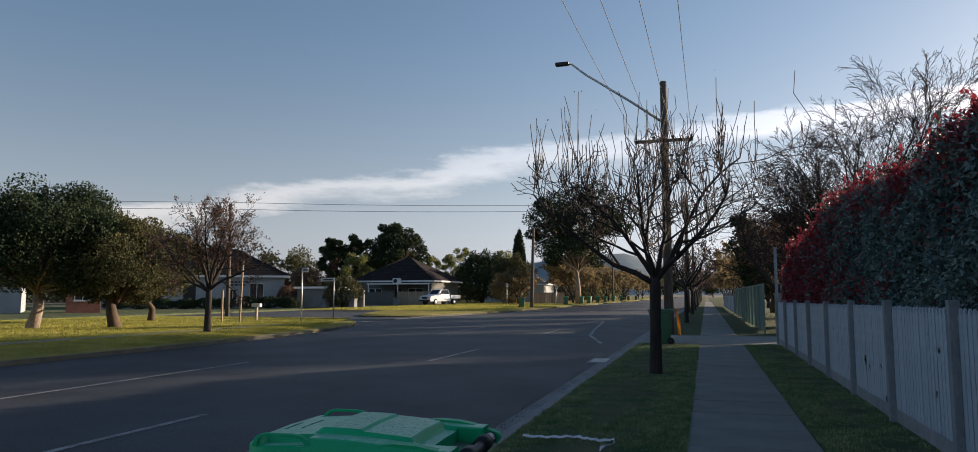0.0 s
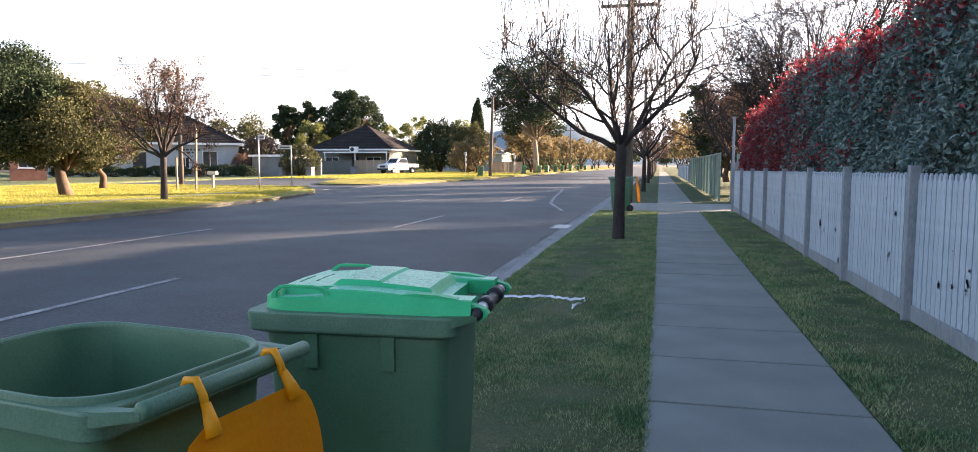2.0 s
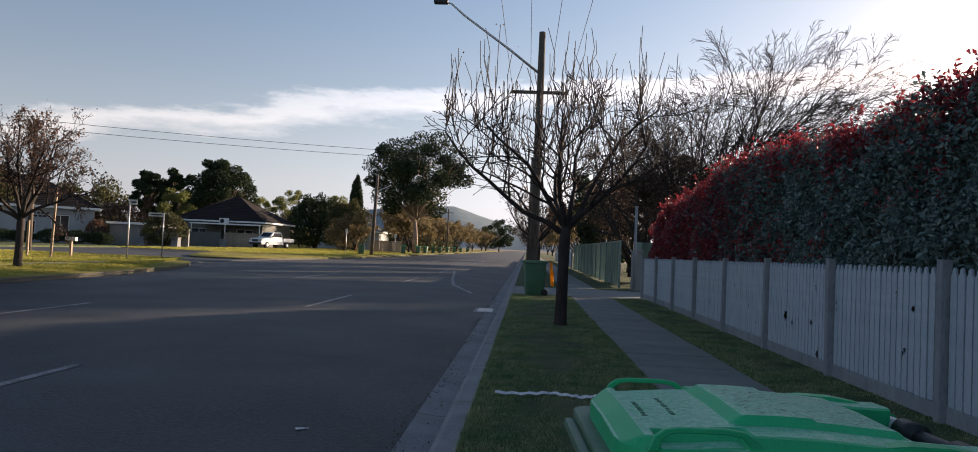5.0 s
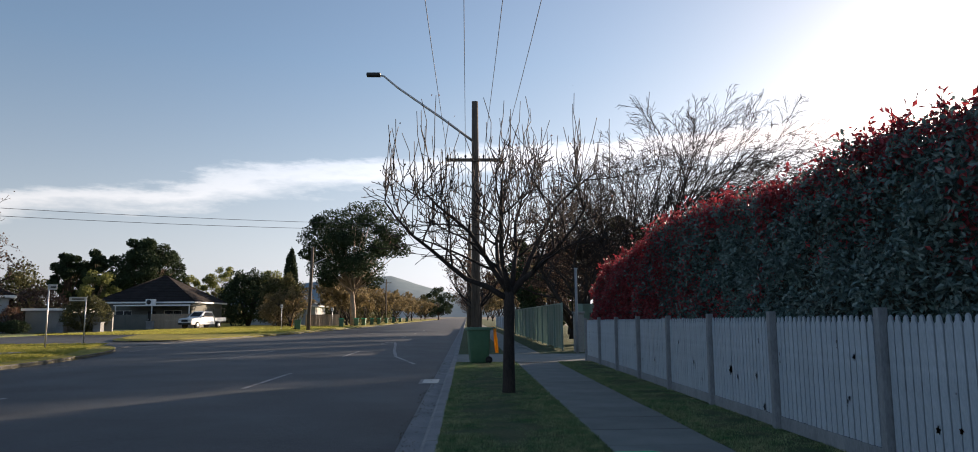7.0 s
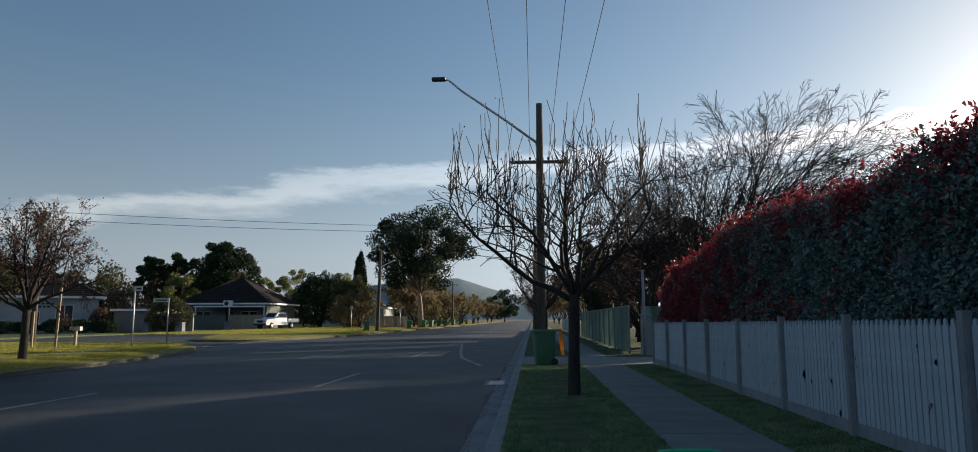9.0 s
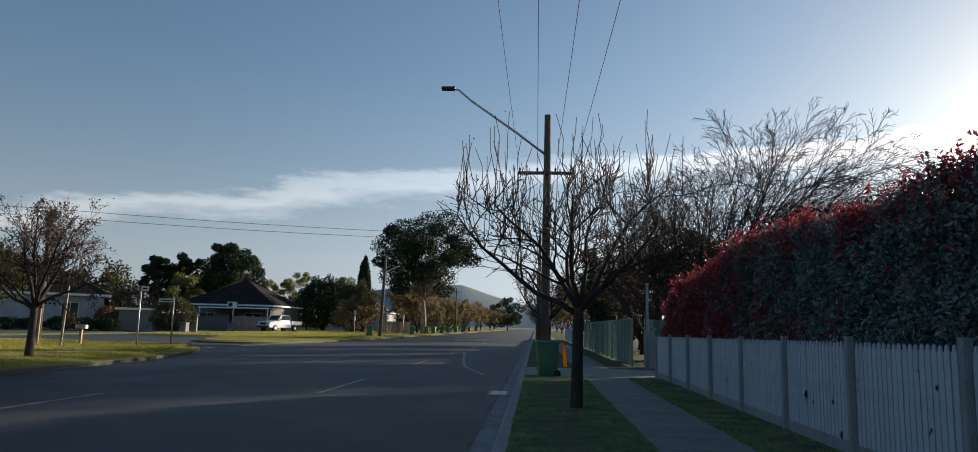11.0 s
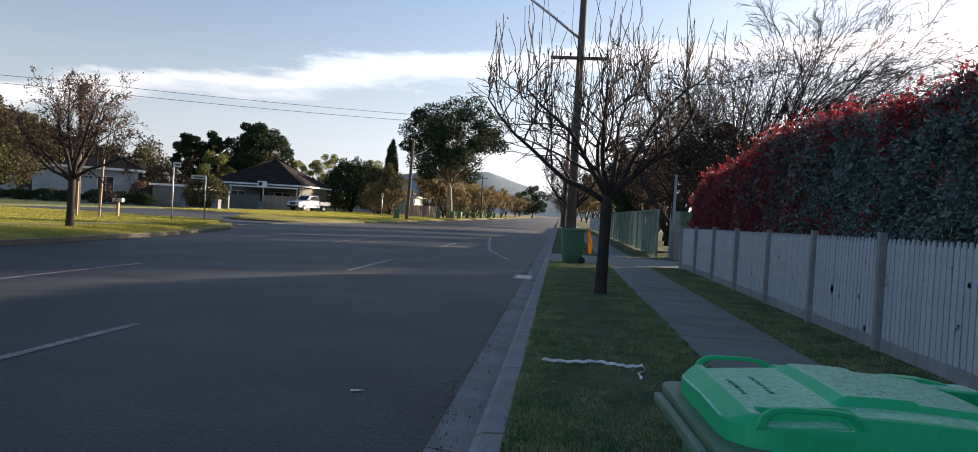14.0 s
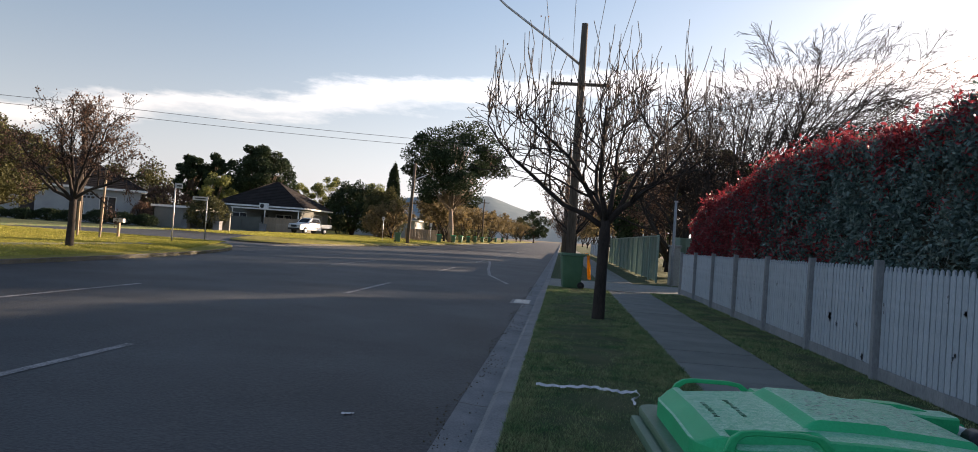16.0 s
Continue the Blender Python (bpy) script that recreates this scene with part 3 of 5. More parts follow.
for q in (-1.0, -0.35, 0.30, 0.95):
    cable("power_cable", (0.88 + q, 26.2, 7.1), (0.88 + q, -22, 7.2), 0.7)
    cable("power_cable", (0.88 + q, 26.2, 7.1), (0.79 + q, 58.8, 8.1), 0.5)
for dz in (0.0, -0.45):
    cable("power_cable", (-27.6, 40, 7.5 + dz), (0.79, 59, 8.75 + dz), 0.25, 0.014)
    cable("power_cable", (-27.6, 40, 7.5 + dz), (-80, 10, 7.8 + dz), 0.4, 0.014)


# ---- wheelie bins ----
def ring_pts(cx, w, d, r, z, n=6):
    """A rounded rectangle: d along x, w along y."""
    out = []
    for sx, sy, a0 in ((1, 1, 0), (-1, 1, 90), (-1, -1, 180), (1, -1, 270)):
        for k in range(n + 1):
            a = radians(a0 + 90 * k / n)
            out.append((cx + sx * (d / 2 - r) + r * math.cos(a), sy * (w / 2 - r) + r * math.sin(a), z))
    return out


def loft(rings, cap_start=True, cap_end=True):
    bm = bmesh.new()
    rows = [[bm.verts.new(p) for p in ring] for ring in rings]
    n = len(rows[0])
    for a, b in zip(rows, rows[1:]):
        for i in range(n):
            k = (i + 1) % n
            bm.faces.new((a[i], a[k], b[k], b[i]))
    if cap_start:
        bm.faces.new(rows[0][::-1])
    if cap_end:
        bm.faces.new(rows[-1])
    return bm


def smooth_step(a, b, x):
    t = min(1.0, max(0.0, (x - a) / (b - a)))
    return t * t * (3 - 2 * t)


def soften(ob, angle=32):
    """Smooth shading that keeps the sharp edges."""
    ob.data.polygons.foreach_set("use_smooth", [True] * len(ob.data.polygons))
    ob.data.set_sharp_from_angle(angle=radians(angle))
    return ob


def lid_height(x, y):
    """The shaped top of a closed lid, from its front at x = -0.36 to the hinge at 0.36."""
    f = smooth_step(-0.335, -0.285, x)
    edge = 1 - smooth_step(0.245, 0.262, abs(y))
    z = 0.010 + (0.022 + 0.010 * smooth_step(-0.30, -0.10, x)) * f * edge + 0.005 * (1 - abs(y) / 0.26)
    mid = 1 - smooth_step(0.158, 0.174, abs(y))
    # a tall first panel, a lower second one and a dip to the hinge
    z += 0.018 * mid * smooth_step(-0.125, -0.085, x) * (1 - smooth_step(0.035, 0.050, x))
    z += 0.012 * mid * smooth_step(0.034, 0.049, x) * (1 - smooth_step(0.20, 0.225, x))
    z -= 0.016 * (1 - smooth_step(0.14, 0.17, abs(y))) * smooth_step(0.205, 0.235, x)
    z -= 0.020 * smooth_step(-0.04, 0.34, x)
    # finger pockets in both flanks near the front
    pocket = smooth_step(-0.275, -0.262, x) * (1 - smooth_step(-0.115, -0.10, x)) * smooth_step(0.188, 0.198, abs(y)) * (1 - smooth_step(0.250, 0.257, abs(y)))
    z -= 0.022 * pocket
    return z


def lid_mesh():
    bm = bmesh.new()
    nu, nv = 112, 76
    rows = []
    for i in range(nu + 1):
        u = i / nu
        x = -0.335 + 0.695 * u
        half = 0.262 * (1 - 0.36 * (1 - math.sqrt(1 - (1 - min(1.0, u / 0.16)) ** 2)))
        row = []
        for j in range(nv + 1):
            y = half * (2 * j / nv - 1)
            row.append(bm.verts.new((x, y, 1.005 + lid_height(x, y * 0.262 / half))))
        rows.append(row)
    for i in range(nu):
        for j in range(nv):
            if i > nu * 0.86 and abs(j - nv / 2) < nv * 0.29:
                continue
            bm.faces.new((rows[i][j], rows[i + 1][j], rows[i + 1][j + 1], rows[i][j + 1]))
    border = [e for e in bm.edges if len(e.link_faces) == 1]
    r = bmesh.ops.extrude_edge_only(bm, edges=border)
    vs = [g for g in r["geom"] if isinstance(g, bmesh.types.BMVert)]
    for v in vs:
        v.co.z = 0.978
        v.co.y *= 1.014
    bm.normal_update()
    # flat tops take the dusty colour, with pale sky sheen painted into it
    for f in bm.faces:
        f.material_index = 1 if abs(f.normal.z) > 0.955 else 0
    return bm


def grip_mesh(s):
    """A flat strap that stands up as a loop along the lid's flank."""
    outer = [(-0.292, 0.004), (-0.281, 0.030), (-0.262, 0.043), (-0.235, 0.047), (-0.150, 0.047), (-0.118, 0.042), (-0.096, 0.026), (-0.080, 0.004)]
    inner = [(-0.272, 0.004), (-0.267, 0.024), (-0.253, 0.034), (-0.232, 0.037), (-0.152, 0.037), (-0.126, 0.033), (-0.112, 0.020), (-0.104, 0.004)]
    bm = bmesh.new()
    rows = []
    for pts, dy in ((outer, -0.006), (outer, 0.006), (inner, 0.006), (inner, -0.006)):
        rows.append([bm.verts.new((x, s * 0.250 + dy, 1.012 + z)) for x, z in pts])
    for k in range(4):
        a, b = rows[k], rows[(k + 1) % 4]
        for i in range(len(a) - 1):
            bm.faces.new((a[i], a[i + 1], b[i + 1], b[i]))
    bm.faces.new([r[0] for r in rows])
    bm.faces.new([r[-1] for r in rows][::-1])
    bmesh.ops.bevel(bm, geom=bm.edges[:], offset=0.002, segments=1, affect="EDGES")
    return bm


def wheelie_bin(m, label, lid="green", group="wheelie bins"):
    ob = empty("wheelie_bin", m, label, "wheelie bin", group)
    lip = (0.49, 0.545, 0.09) if lid == "green" else (0.553, 0.642, 0.13)
    zs = [(0.0, 0.40, 0.46, 0.03), (0.03, 0.44, 0.50, 0.05), (0.5, 0.485, 0.565, 0.05), (0.86, 0.515, 0.60, 0.05), (0.90, 0.52, 0.61, 0.05)]
    outer = [ring_pts(-0.02 + 0.02 * (1 - z), w, d, r, z + 0.02) for z, w, d, r in zs]
    inner = [ring_pts(-0.02, lip[0] - 0.008, lip[1] - 0.008, lip[2], 0.982), ring_pts(0.0, 0.42, 0.48, 0.05, 0.06)]
    soften(part("body", loft(outer + inner), BIN_GREEN, ob), 40)
    rim = [ring_pts(-0.02, 0.525, 0.615, 0.05, 0.905), ring_pts(-0.02, 0.582, 0.676, 0.042, 0.918), ring_pts(-0.02, 0.588, 0.683, 0.042, 0.924), ring_pts(-0.02, 0.592, 0.687, 0.042, 0.973), ring_pts(-0.02, 0.588, 0.683, 0.042, 0.978)]
    for grow_by, z in ((0.022, 0.979), (0.019, 0.990), (0.015, 0.993), (0.004, 0.993), (-0.006, 0.987), (-0.008, 0.981)):
        rim.append(ring_pts(-0.02, lip[0] + grow_by, lip[1] + grow_by, lip[2] + 0.006, z))
    soften(part("rim", loft(rim, False, False), BIN_RIM, ob, "faded moulded rim"), 24)
    if lid == "green":
        part("front_lip", boxed(-0.388, -0.362, -0.235, 0.235, 0.938, 0.962, bevel=0.008), BIN_RIM, ob)
    # stiffening ribs under the rim
    if lid == "green":
        rib = part("rib", boxed(-0.022, 0.022, -0.008, 0.008, 0.80, 0.91, bevel=0.004), BIN_GREEN, ob)
        rib.matrix_local = pose(-0.15, -0.262, 0.0)
        for x, y in ((0.1, -0.262), (-0.15, 0.262), (0.1, 0.262)):
            shared("rib", rib, pose(x, y, 0), ob)
    # handle bar, bent round into two stub arms
    reach = 0.376 if lid == "green" else 0.405
    bar_mat = BIN_RIM if lid == "yellow" else BLACK_PLASTIC
    tubes("handle_bar", [([(reach, -0.262, 0.985), (reach, -0.255, 0.985), (reach, 0.255, 0.985), (reach, 0.262, 0.985)], [0.012, 0.0185, 0.0185, 0.012], 14)], bar_mat, ob)
    for s in (-1, 1):
        bm = bmesh.new()
        foot = [(0.235, s * 0.292), (0.315, s * 0.287), (reach + 0.006, s * 0.262), (reach + 0.006, s * 0.238), (0.318, s * 0.240), (0.235, s * 0.270)]
        lo = [bm.verts.new((x, y, 0.948 + 0.02 * (x > 0.33))) for x, y in foot]
        hi = [bm.verts.new((x, y, 0.9785 + 0.008 * (x > 0.33))) for x, y in foot]
        bm.faces.new(lo)
        bm.faces.new(hi)
        for i in range(6):
            k = (i + 1) % 6
            bm.faces.new((lo[i], lo[k], hi[k], hi[i]))
        bmesh.ops.bevel(bm, geom=bm.edges[:], offset=0.004, segments=2, affect="EDGES")
        part("handle_arm", bm, BIN_RIM if lid == "yellow" else BIN_GREEN, ob)
    tubes("axle", [([(0.235, -0.27, 0.10), (0.235, 0.27, 0.10)], [0.011, 0.011], 8)], STEEL, ob)
    for s in (-0.285, 0.285):
        wheel = tubes("wheel", [([(0.235, s - 0.022, 0.10), (0.235, s - 0.018, 0.10), (0.235, s + 0.018, 0.10), (0.235, s + 0.022, 0.10)], [0.088, 0.098, 0.098, 0.088], 20)], RUBBER, ob)
        tubes("hub", [([(0.235, s - 0.026, 0.10), (0.235, s + 0.026, 0.10)], [0.035, 0.035], 12)], BLACK_PLASTIC, wheel)
    if lid == "green":
        top = part("lid", lid_mesh(), LID_GREEN, ob, "bright green lid, top paled by dust and painted sheen", smooth=False)
        top.data.materials.append(LID_DUST_SHEEN)
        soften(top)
        for s in (-1, 1):
            # raised loop grips and hinge arms
            part("grip", grip_mesh(s), LID_GREEN, top)
            arm = [(0.10, 1.034), (0.18, 1.042), (0.25, 1.040), (0.31, 1.030), (0.36, 1.016), (0.40, 1.004), (0.412, 0.988), (0.395, 0.968), (0.36, 0.966), (0.30, 0.985), (0.10, 1.0)]
            bm = bmesh.new()
            a = [bm.verts.new((x, s * 0.212, z)) for x, z in arm]
            b = [bm.verts.new((x, s * 0.247, z)) for x, z in arm]
            bm.faces.new(a)
            bm.faces.new(b[::-1])
            for i in range(len(a)):
                k = (i + 1) % len(a)
                bm.faces.new((a[i], a[k], b[k], b[i]))
            part("hinge_arm", bm, LID_GREEN, top)
            tubes("hinge_pin", [([(0.375, s * 0.20, 0.987), (0.375, s * 0.252, 0.987)], [0.021, 0.021], 12)], BLACK_PLASTIC, top)
        for s in (-0.10, 0.10):
            tubes("pivot", [([(0.375, s - 0.035, 0.987), (0.375, s + 0.035, 0.987)], [0.028, 0.028], 12)], BLACK_PLASTIC, top)
            tubes("bare_bar", [([(0.375, s * 1.7 - 0.03, 0.988), (0.375, s * 1.7 + 0.03, 0.988)], [0.019, 0.019], 12)], STEEL, top)
        # unreadable moulded writing, as short strokes
        rb = random.Random(8)
        for x, y_end in ((-0.262, 0.045), (-0.205, 0.075)):
            y = -0.085
            while y < y_end:
                w = rb.uniform(0.003, 0.0055)
                h = rb.uniform(0.0035, 0.0062)
                zz = 1.005 + lid_height(x, y + w / 2)
                part("moulded_letter", boxed(x - h, x + h, y, y + w, zz - 0.004, zz + 0.001), INK, top)
                y += w + rb.uniform(0.005, 0.012)
        # dried flakes of dirt on the panels, too many to count
        fl = bmesh.new()
        for k in range(240):
            x, y = rb.choice((rb.uniform(-0.08, 0.03), rb.uniform(0.055, 0.195))), rb.uniform(-0.15, 0.15)
            a, r0 = rb.uniform(0, 6.28), rb.uniform(0.0015, 0.007)
            vs = []
            for q in range(5):
                rr = r0 * rb.uniform(0.3, 1.0)
                px, py = x + rr * 1.6 * math.cos(a + q * 1.257), y + rr * 0.6 * math.sin(a + q * 1.257)
                vs.append(fl.verts.new((px, py, 1.0065 + lid_height(px, py))))
            fl.faces.new(vs)
        tagged(part("dirt", fl, DIRT, top), kind="stuff")
    else:
        # the lid hangs open behind the bar
        bm = bmesh.new()
        nu, nv = 24, 20
        grid = []
        for i in range(nu + 1):
            u = i / nu
            half = (0.135 + 0.108 * math.sqrt(1 - (1 - min(1.0, u / 0.30)) ** 2)) * (1 - 0.28 * smooth_step(0.72, 1.0, u) ** 2)
            row = []
            for j in range(nv + 1):
                v = 2 * j / nv - 1
                x = 0.450 + 0.05 * u + 0.035 * (1 - v * v) * smooth_step(0, 0.3, u) + 0.02 * smooth_step(0.3, 0.36, u) * (abs(v) < 0.5)
                row.append(bm.verts.new((x, half * v, 0.930 - 0.66 * u)))
            grid.append(row)
        for i in range(nu):
            for j in range(nv):
                bm.faces.new((grid[i][j], grid[i][j + 1], grid[i + 1][j + 1], grid[i + 1][j]))
        r = bmesh.ops.solidify(bm, geom=bm.faces[:], thickness=0.008)
        top = part("lid", bm, LID_YELLOW, ob, "yellow lid hanging open", smooth=False)
        for s in (-0.125, 0.125):
            tubes("hinge_strap", [([(0.437, s, 0.955), (0.431, s, 0.98), (0.414, s, 1.010), (0.389, s, 1.006), (0.381, s, 0.987)], [0.010, 0.009, 0.009, 0.009, 0.008], 8)], LID_YELLOW, top)
            tubes("hinge_web", [([(0.466, s * 1.08, 0.905), (0.452, s * 1.04, 0.935), (0.437, s, 0.965)], [0.019, 0.015, 0.010], 8)], LID_YELLOW, top)
    return ob


BIN_SIZE = Matrix.Diagonal((0.93, 0.90, 0.937, 1.0))
wheelie_bin(pose(1.125, 2.19, 0.0, 0, 0, 3.0) @ BIN_SIZE, "dark green wheelie bin with a closed bright green lid")
wheelie_bin(pose(0.785, 1.365, 0.0, 0, 0, -8) @ BIN_SIZE, "empty open green wheelie bin, its yellow lid hanging behind it", "yellow")
wheelie_bin(pose(0.90, 21.25, 0, 0, 0, 8), "green wheelie bin with its yellow lid open beside the driveway", "yellow")
wheelie_bin(pose(-15.75, 70.9, 0.15, 0, 0, 200), "small distant wheelie bin standing on the far verge", "yellow")
wheelie_bin(pose(-15.2, 92.0, 0.15, 0, 0, 190), "small distant wheelie bin standing on the far verge", "green")

far_bin = wheelie_bin(pose(-15.0, 103.0, 0.15, 0, 0, 185), "small distant wheelie bin standing on the far verge", "green")
for y, turn in ((109, 170), (118, 190), (127, 182), (139, 175), (152, 188), (167, 180), (185, 184)):
    copy_thing(far_bin, pose(-14.8, y, 0.15, 0, 0, turn))


# ---- hedge ----
def hedge_top(y):
    """The hedge's height along the fence."""
    return float(np.interp(y, [-6, 3, 6.5, 7.6, 8.8, 10.5, 12.5, 15, 16.5, 18, 20, 21.2, 22.0], [2.95, 2.9, 2.86, 2.98, 2.80, 2.83, 3.0, 2.98, 2.80, 2.66, 2.56, 2.45, 2.0]))


hedge = empty("photinia_hedge", Matrix(), "tall photinia hedge, dark green with fresh red leaves along its top", "hedge")
rng = np.random.default_rng(11)
# a closed dark sheet behind the leaves stands in for the hedge's inner shade
verts, faces = [], []
HY = [-6 + 0.5 * i for i in range(60)]
HY = [y for y in HY if y <= 21.8]
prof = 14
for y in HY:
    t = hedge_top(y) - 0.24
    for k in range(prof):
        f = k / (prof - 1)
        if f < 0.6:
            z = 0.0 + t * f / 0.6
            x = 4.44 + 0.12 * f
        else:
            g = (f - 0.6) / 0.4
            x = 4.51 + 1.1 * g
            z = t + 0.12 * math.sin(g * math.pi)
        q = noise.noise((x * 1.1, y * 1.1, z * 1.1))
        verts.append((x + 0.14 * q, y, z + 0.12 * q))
for j in range(len(HY) - 1):
    for k in range(prof - 1):
        a = j * prof + k
        faces.append((a, a + 1, a + prof + 1, a + prof))
link_mesh("hedge_core", verts, faces, HEDGE_CORE, hedge, "dark sheet in place of the shaded inside")
n_face, n_top = 98000, 42000
y = rng.uniform(-5.5, 21.95, n_face)
tops = np.array([hedge_top(v) for v in y])
z = 1.18 + (tops - 1.18) * rng.uniform(0, 1, n_face) ** 0.95
lump = np.array([noise.noise((0, a * 1.6, b * 1.6)) + 0.5 * noise.noise((7, a * 4, b * 4)) for a, b in zip(y, z)])
x = 4.30 + 0.16 * (z - 1.2) / 2 - 0.20 * lump + rng.uniform(-0.10, 0.12, n_face)
x = np.where(z < 1.36, np.maximum(x, 4.17), x)
face_pts = np.stack((x, y, z), 1)
fy = rng.uniform(-5.5, 21.95, n_top)
fx = rng.uniform(4.3, 5.7, n_top)
ft = np.array([hedge_top(v) for v in fy])
fl = np.array([noise.noise((a * 1.6, b * 1.6, 2)) + 0.5 * noise.noise((a * 4, b * 4, 9)) for a, b in zip(fx, fy)])
fz = ft + 0.17 * fl + rng.uniform(-0.2, 0.10, n_top)
top_pts = np.stack((fx, fy, fz), 1)
pts = np.concatenate((face_pts, top_pts))
red_bias = np.concatenate((np.clip((z - tops + 0.55) / 0.6, 0, 1) * 0.5, np.full(n_top, 0.5)))
red_bias = np.maximum(red_bias, np.clip((pts[:, 1] - 11.0) / 7.5, 0, 0.88))
patch = np.array([noise.noise((3, a * 0.9, b * 1.1)) for a, b in zip(pts[:, 1], pts[:, 2])])
red_bias = np.clip(red_bias + np.clip(patch * 1.3 - 0.12, 0, 0.45), 0, 0.95)
is_red = rng.uniform(size=len(pts)) < red_bias
tagged(leaves("green_foliage", rng, pts[~is_red], 0.066, HEDGE_GREEN, hedge, "glossy dark green leaves", wide=0.27), kind="stuff")
tagged(leaves("red_foliage", rng, pts[is_red], 0.066, HEDGE_RED, hedge, "fresh red leaves", wide=0.27), kind="stuff")
# upright young shoots over the top
shoot_pts, shoot_lines = [], []
for i in range(430):
    yy, xx = rng.uniform(-5, 21.2), rng.uniform(4.25, 5.4)
    h = rng.uniform(0.06, 0.28)
    p = np.array((xx, yy, hedge_top(yy) - 0.05))
    d = np.array((rng.normal() * 0.25, rng.normal() * 0.25, 1.0))
    shoot_lines.append(([p, p + d * h * 0.5, p + d * h], [0.005, 0.004, 0.002], 3))
    for k in range(12):
        shoot_pts.append(p + d * h * (0.35 + 0.65 * k / 8) + rng.normal(size=3) * 0.03)
tagged(tubes("shoot_mass", shoot_lines, TWIG, hedge), kind="stuff")
tagged(leaves("shoot_foliage", rng, np.array(shoot_pts), 0.075, HEDGE_RED, hedge, "bright red shoot tips", droop=-0.5, wide=0.25), kind="stuff")


# ---- trees ----
def branch_parts(ob, out, bark, twig, least):
    """Each main limb and its side branches are parts; the fine twigs stay one mass."""
    limb = None
    for p, q, lv in out:
        if lv == 0:
            limb = tubes("limb", [(p, q, 8)], bark, ob)
        elif lv == 1:
            tubes("branch", [(p, np.maximum(q, least), 5)], bark, limb)
    tagged(tubes("twig_mass", [(p, np.maximum(q, least), 3) for p, q, lv in out if lv >= 2], twig, ob), kind="stuff")


def street_tree(m, seed, label, height=5.0, limbs=5, trunk_h=1.75, r=0.105, reach=2.2, buds=None, bud_size=0.05, bud_n=0, kids=(7, 5, 3), bark=BARK, twig=TWIG, levels=4, up=0.55, group="street trees", lift=1.0, name="bare_tree", twig_r=0.006, shoots=0, width=None, dome=False, ways=(), wiggle=0.13):
    """A pruned street tree: a short trunk, arching limbs and upright shoots."""
    rg = np.random.default_rng(seed)
    ob = empty(name, m, label, "tree", group)
    out = []
    trunk = [(0, 0, -0.1), (0.0, 0, 0.05), (0.01, 0.01, trunk_h * 0.5), (0.02, 0, trunk_h * 0.85), (0.03, 0, trunk_h * 1.04)]
    tubes("trunk", [(trunk, [r * 1.35, r * 1.08, r * 0.92, r * 0.95, r * 0.8], 12)], bark, ob)
    for az, el, far in ways:
        d = (math.cos(radians(az)) * math.cos(radians(el)), math.sin(radians(az)) * math.cos(radians(el)), math.sin(radians(el)))
        grow(rg, out, (0.03, 0, trunk_h * rg.uniform(0.88, 1.0)), d, reach * far, r * 0.52, 0, levels, 0.66, up, kids, wiggle, 0.50, 0.20, 0.26)
    for k in range(0 if ways else limbs):
        a = 2 * math.pi * (k + rg.uniform(-0.25, 0.25)) / limbs + seed
        d = (math.cos(a), math.sin(a), lift * (rg.uniform(0.65, 1.15) if not dome else (0.55, 1.0, 2.2)[k % 3]))
        grow(rg, out, (0.03, 0, trunk_h * rg.uniform(0.9, 1.02)), d, reach * rg.uniform(0.95, 1.2) * math.hypot(1, 0.8), r * 0.56, 0, levels, 0.70, up, kids, 0.13, 0.52, 0.22, 0.30)
    # upright young shoots along the limbs
    for p, q, lv in list(out):
        if lv > 1 or not shoots:
            continue
        for k in range(shoots if lv == 0 else max(1, shoots // 2)):
            i = int(rg.integers(2, len(p)))
            h = rg.uniform(0.35, 1.5) ** 1.2 * reach / 2.5
            a = p[i]
            d = np.array((rg.normal() * 0.12, rg.normal() * 0.12, 1.0))
            e = np.array((rg.normal() * 0.05, rg.normal() * 0.05, 0))
            out.append((np.array([a, a + d * h * 0.35 + e, a + d * h * 0.7 - e * 0.5, a + d * h]), [0.010, 0.008, 0.007, 0.0045], 2))
    if width:
        spread = np.concatenate([np.hypot(p[:, 0], p[:, 1]) for p, _, _ in out])
        k = width / 2 / np.percentile(spread, 99.3)
        for p, _, _ in out:
            p[:, :2] *= k
    zmax = max(p[:, 2].max() for p, _, _ in out)
    s = (height - trunk_h) / (zmax - trunk_h)
    for p, _, _ in out:
        p[:, 2] = trunk_h + (p[:, 2] - trunk_h) * s
    branch_parts(ob, out, bark, twig, twig_r)
    if buds is not None and bud_n:
        tips = np.concatenate([p[-3:] if dome else p[2:] for p, _, lv in out if lv >= levels - (1 if dome else 2)])
        idx = rg.integers(0, len(tips), bud_n)
        leaves("foliage", rg, tips[idx] + rg.normal(size=(bud_n, 3)) * 0.05, bud_size, buds, ob, "sparse small leaves and buds")
    return ob


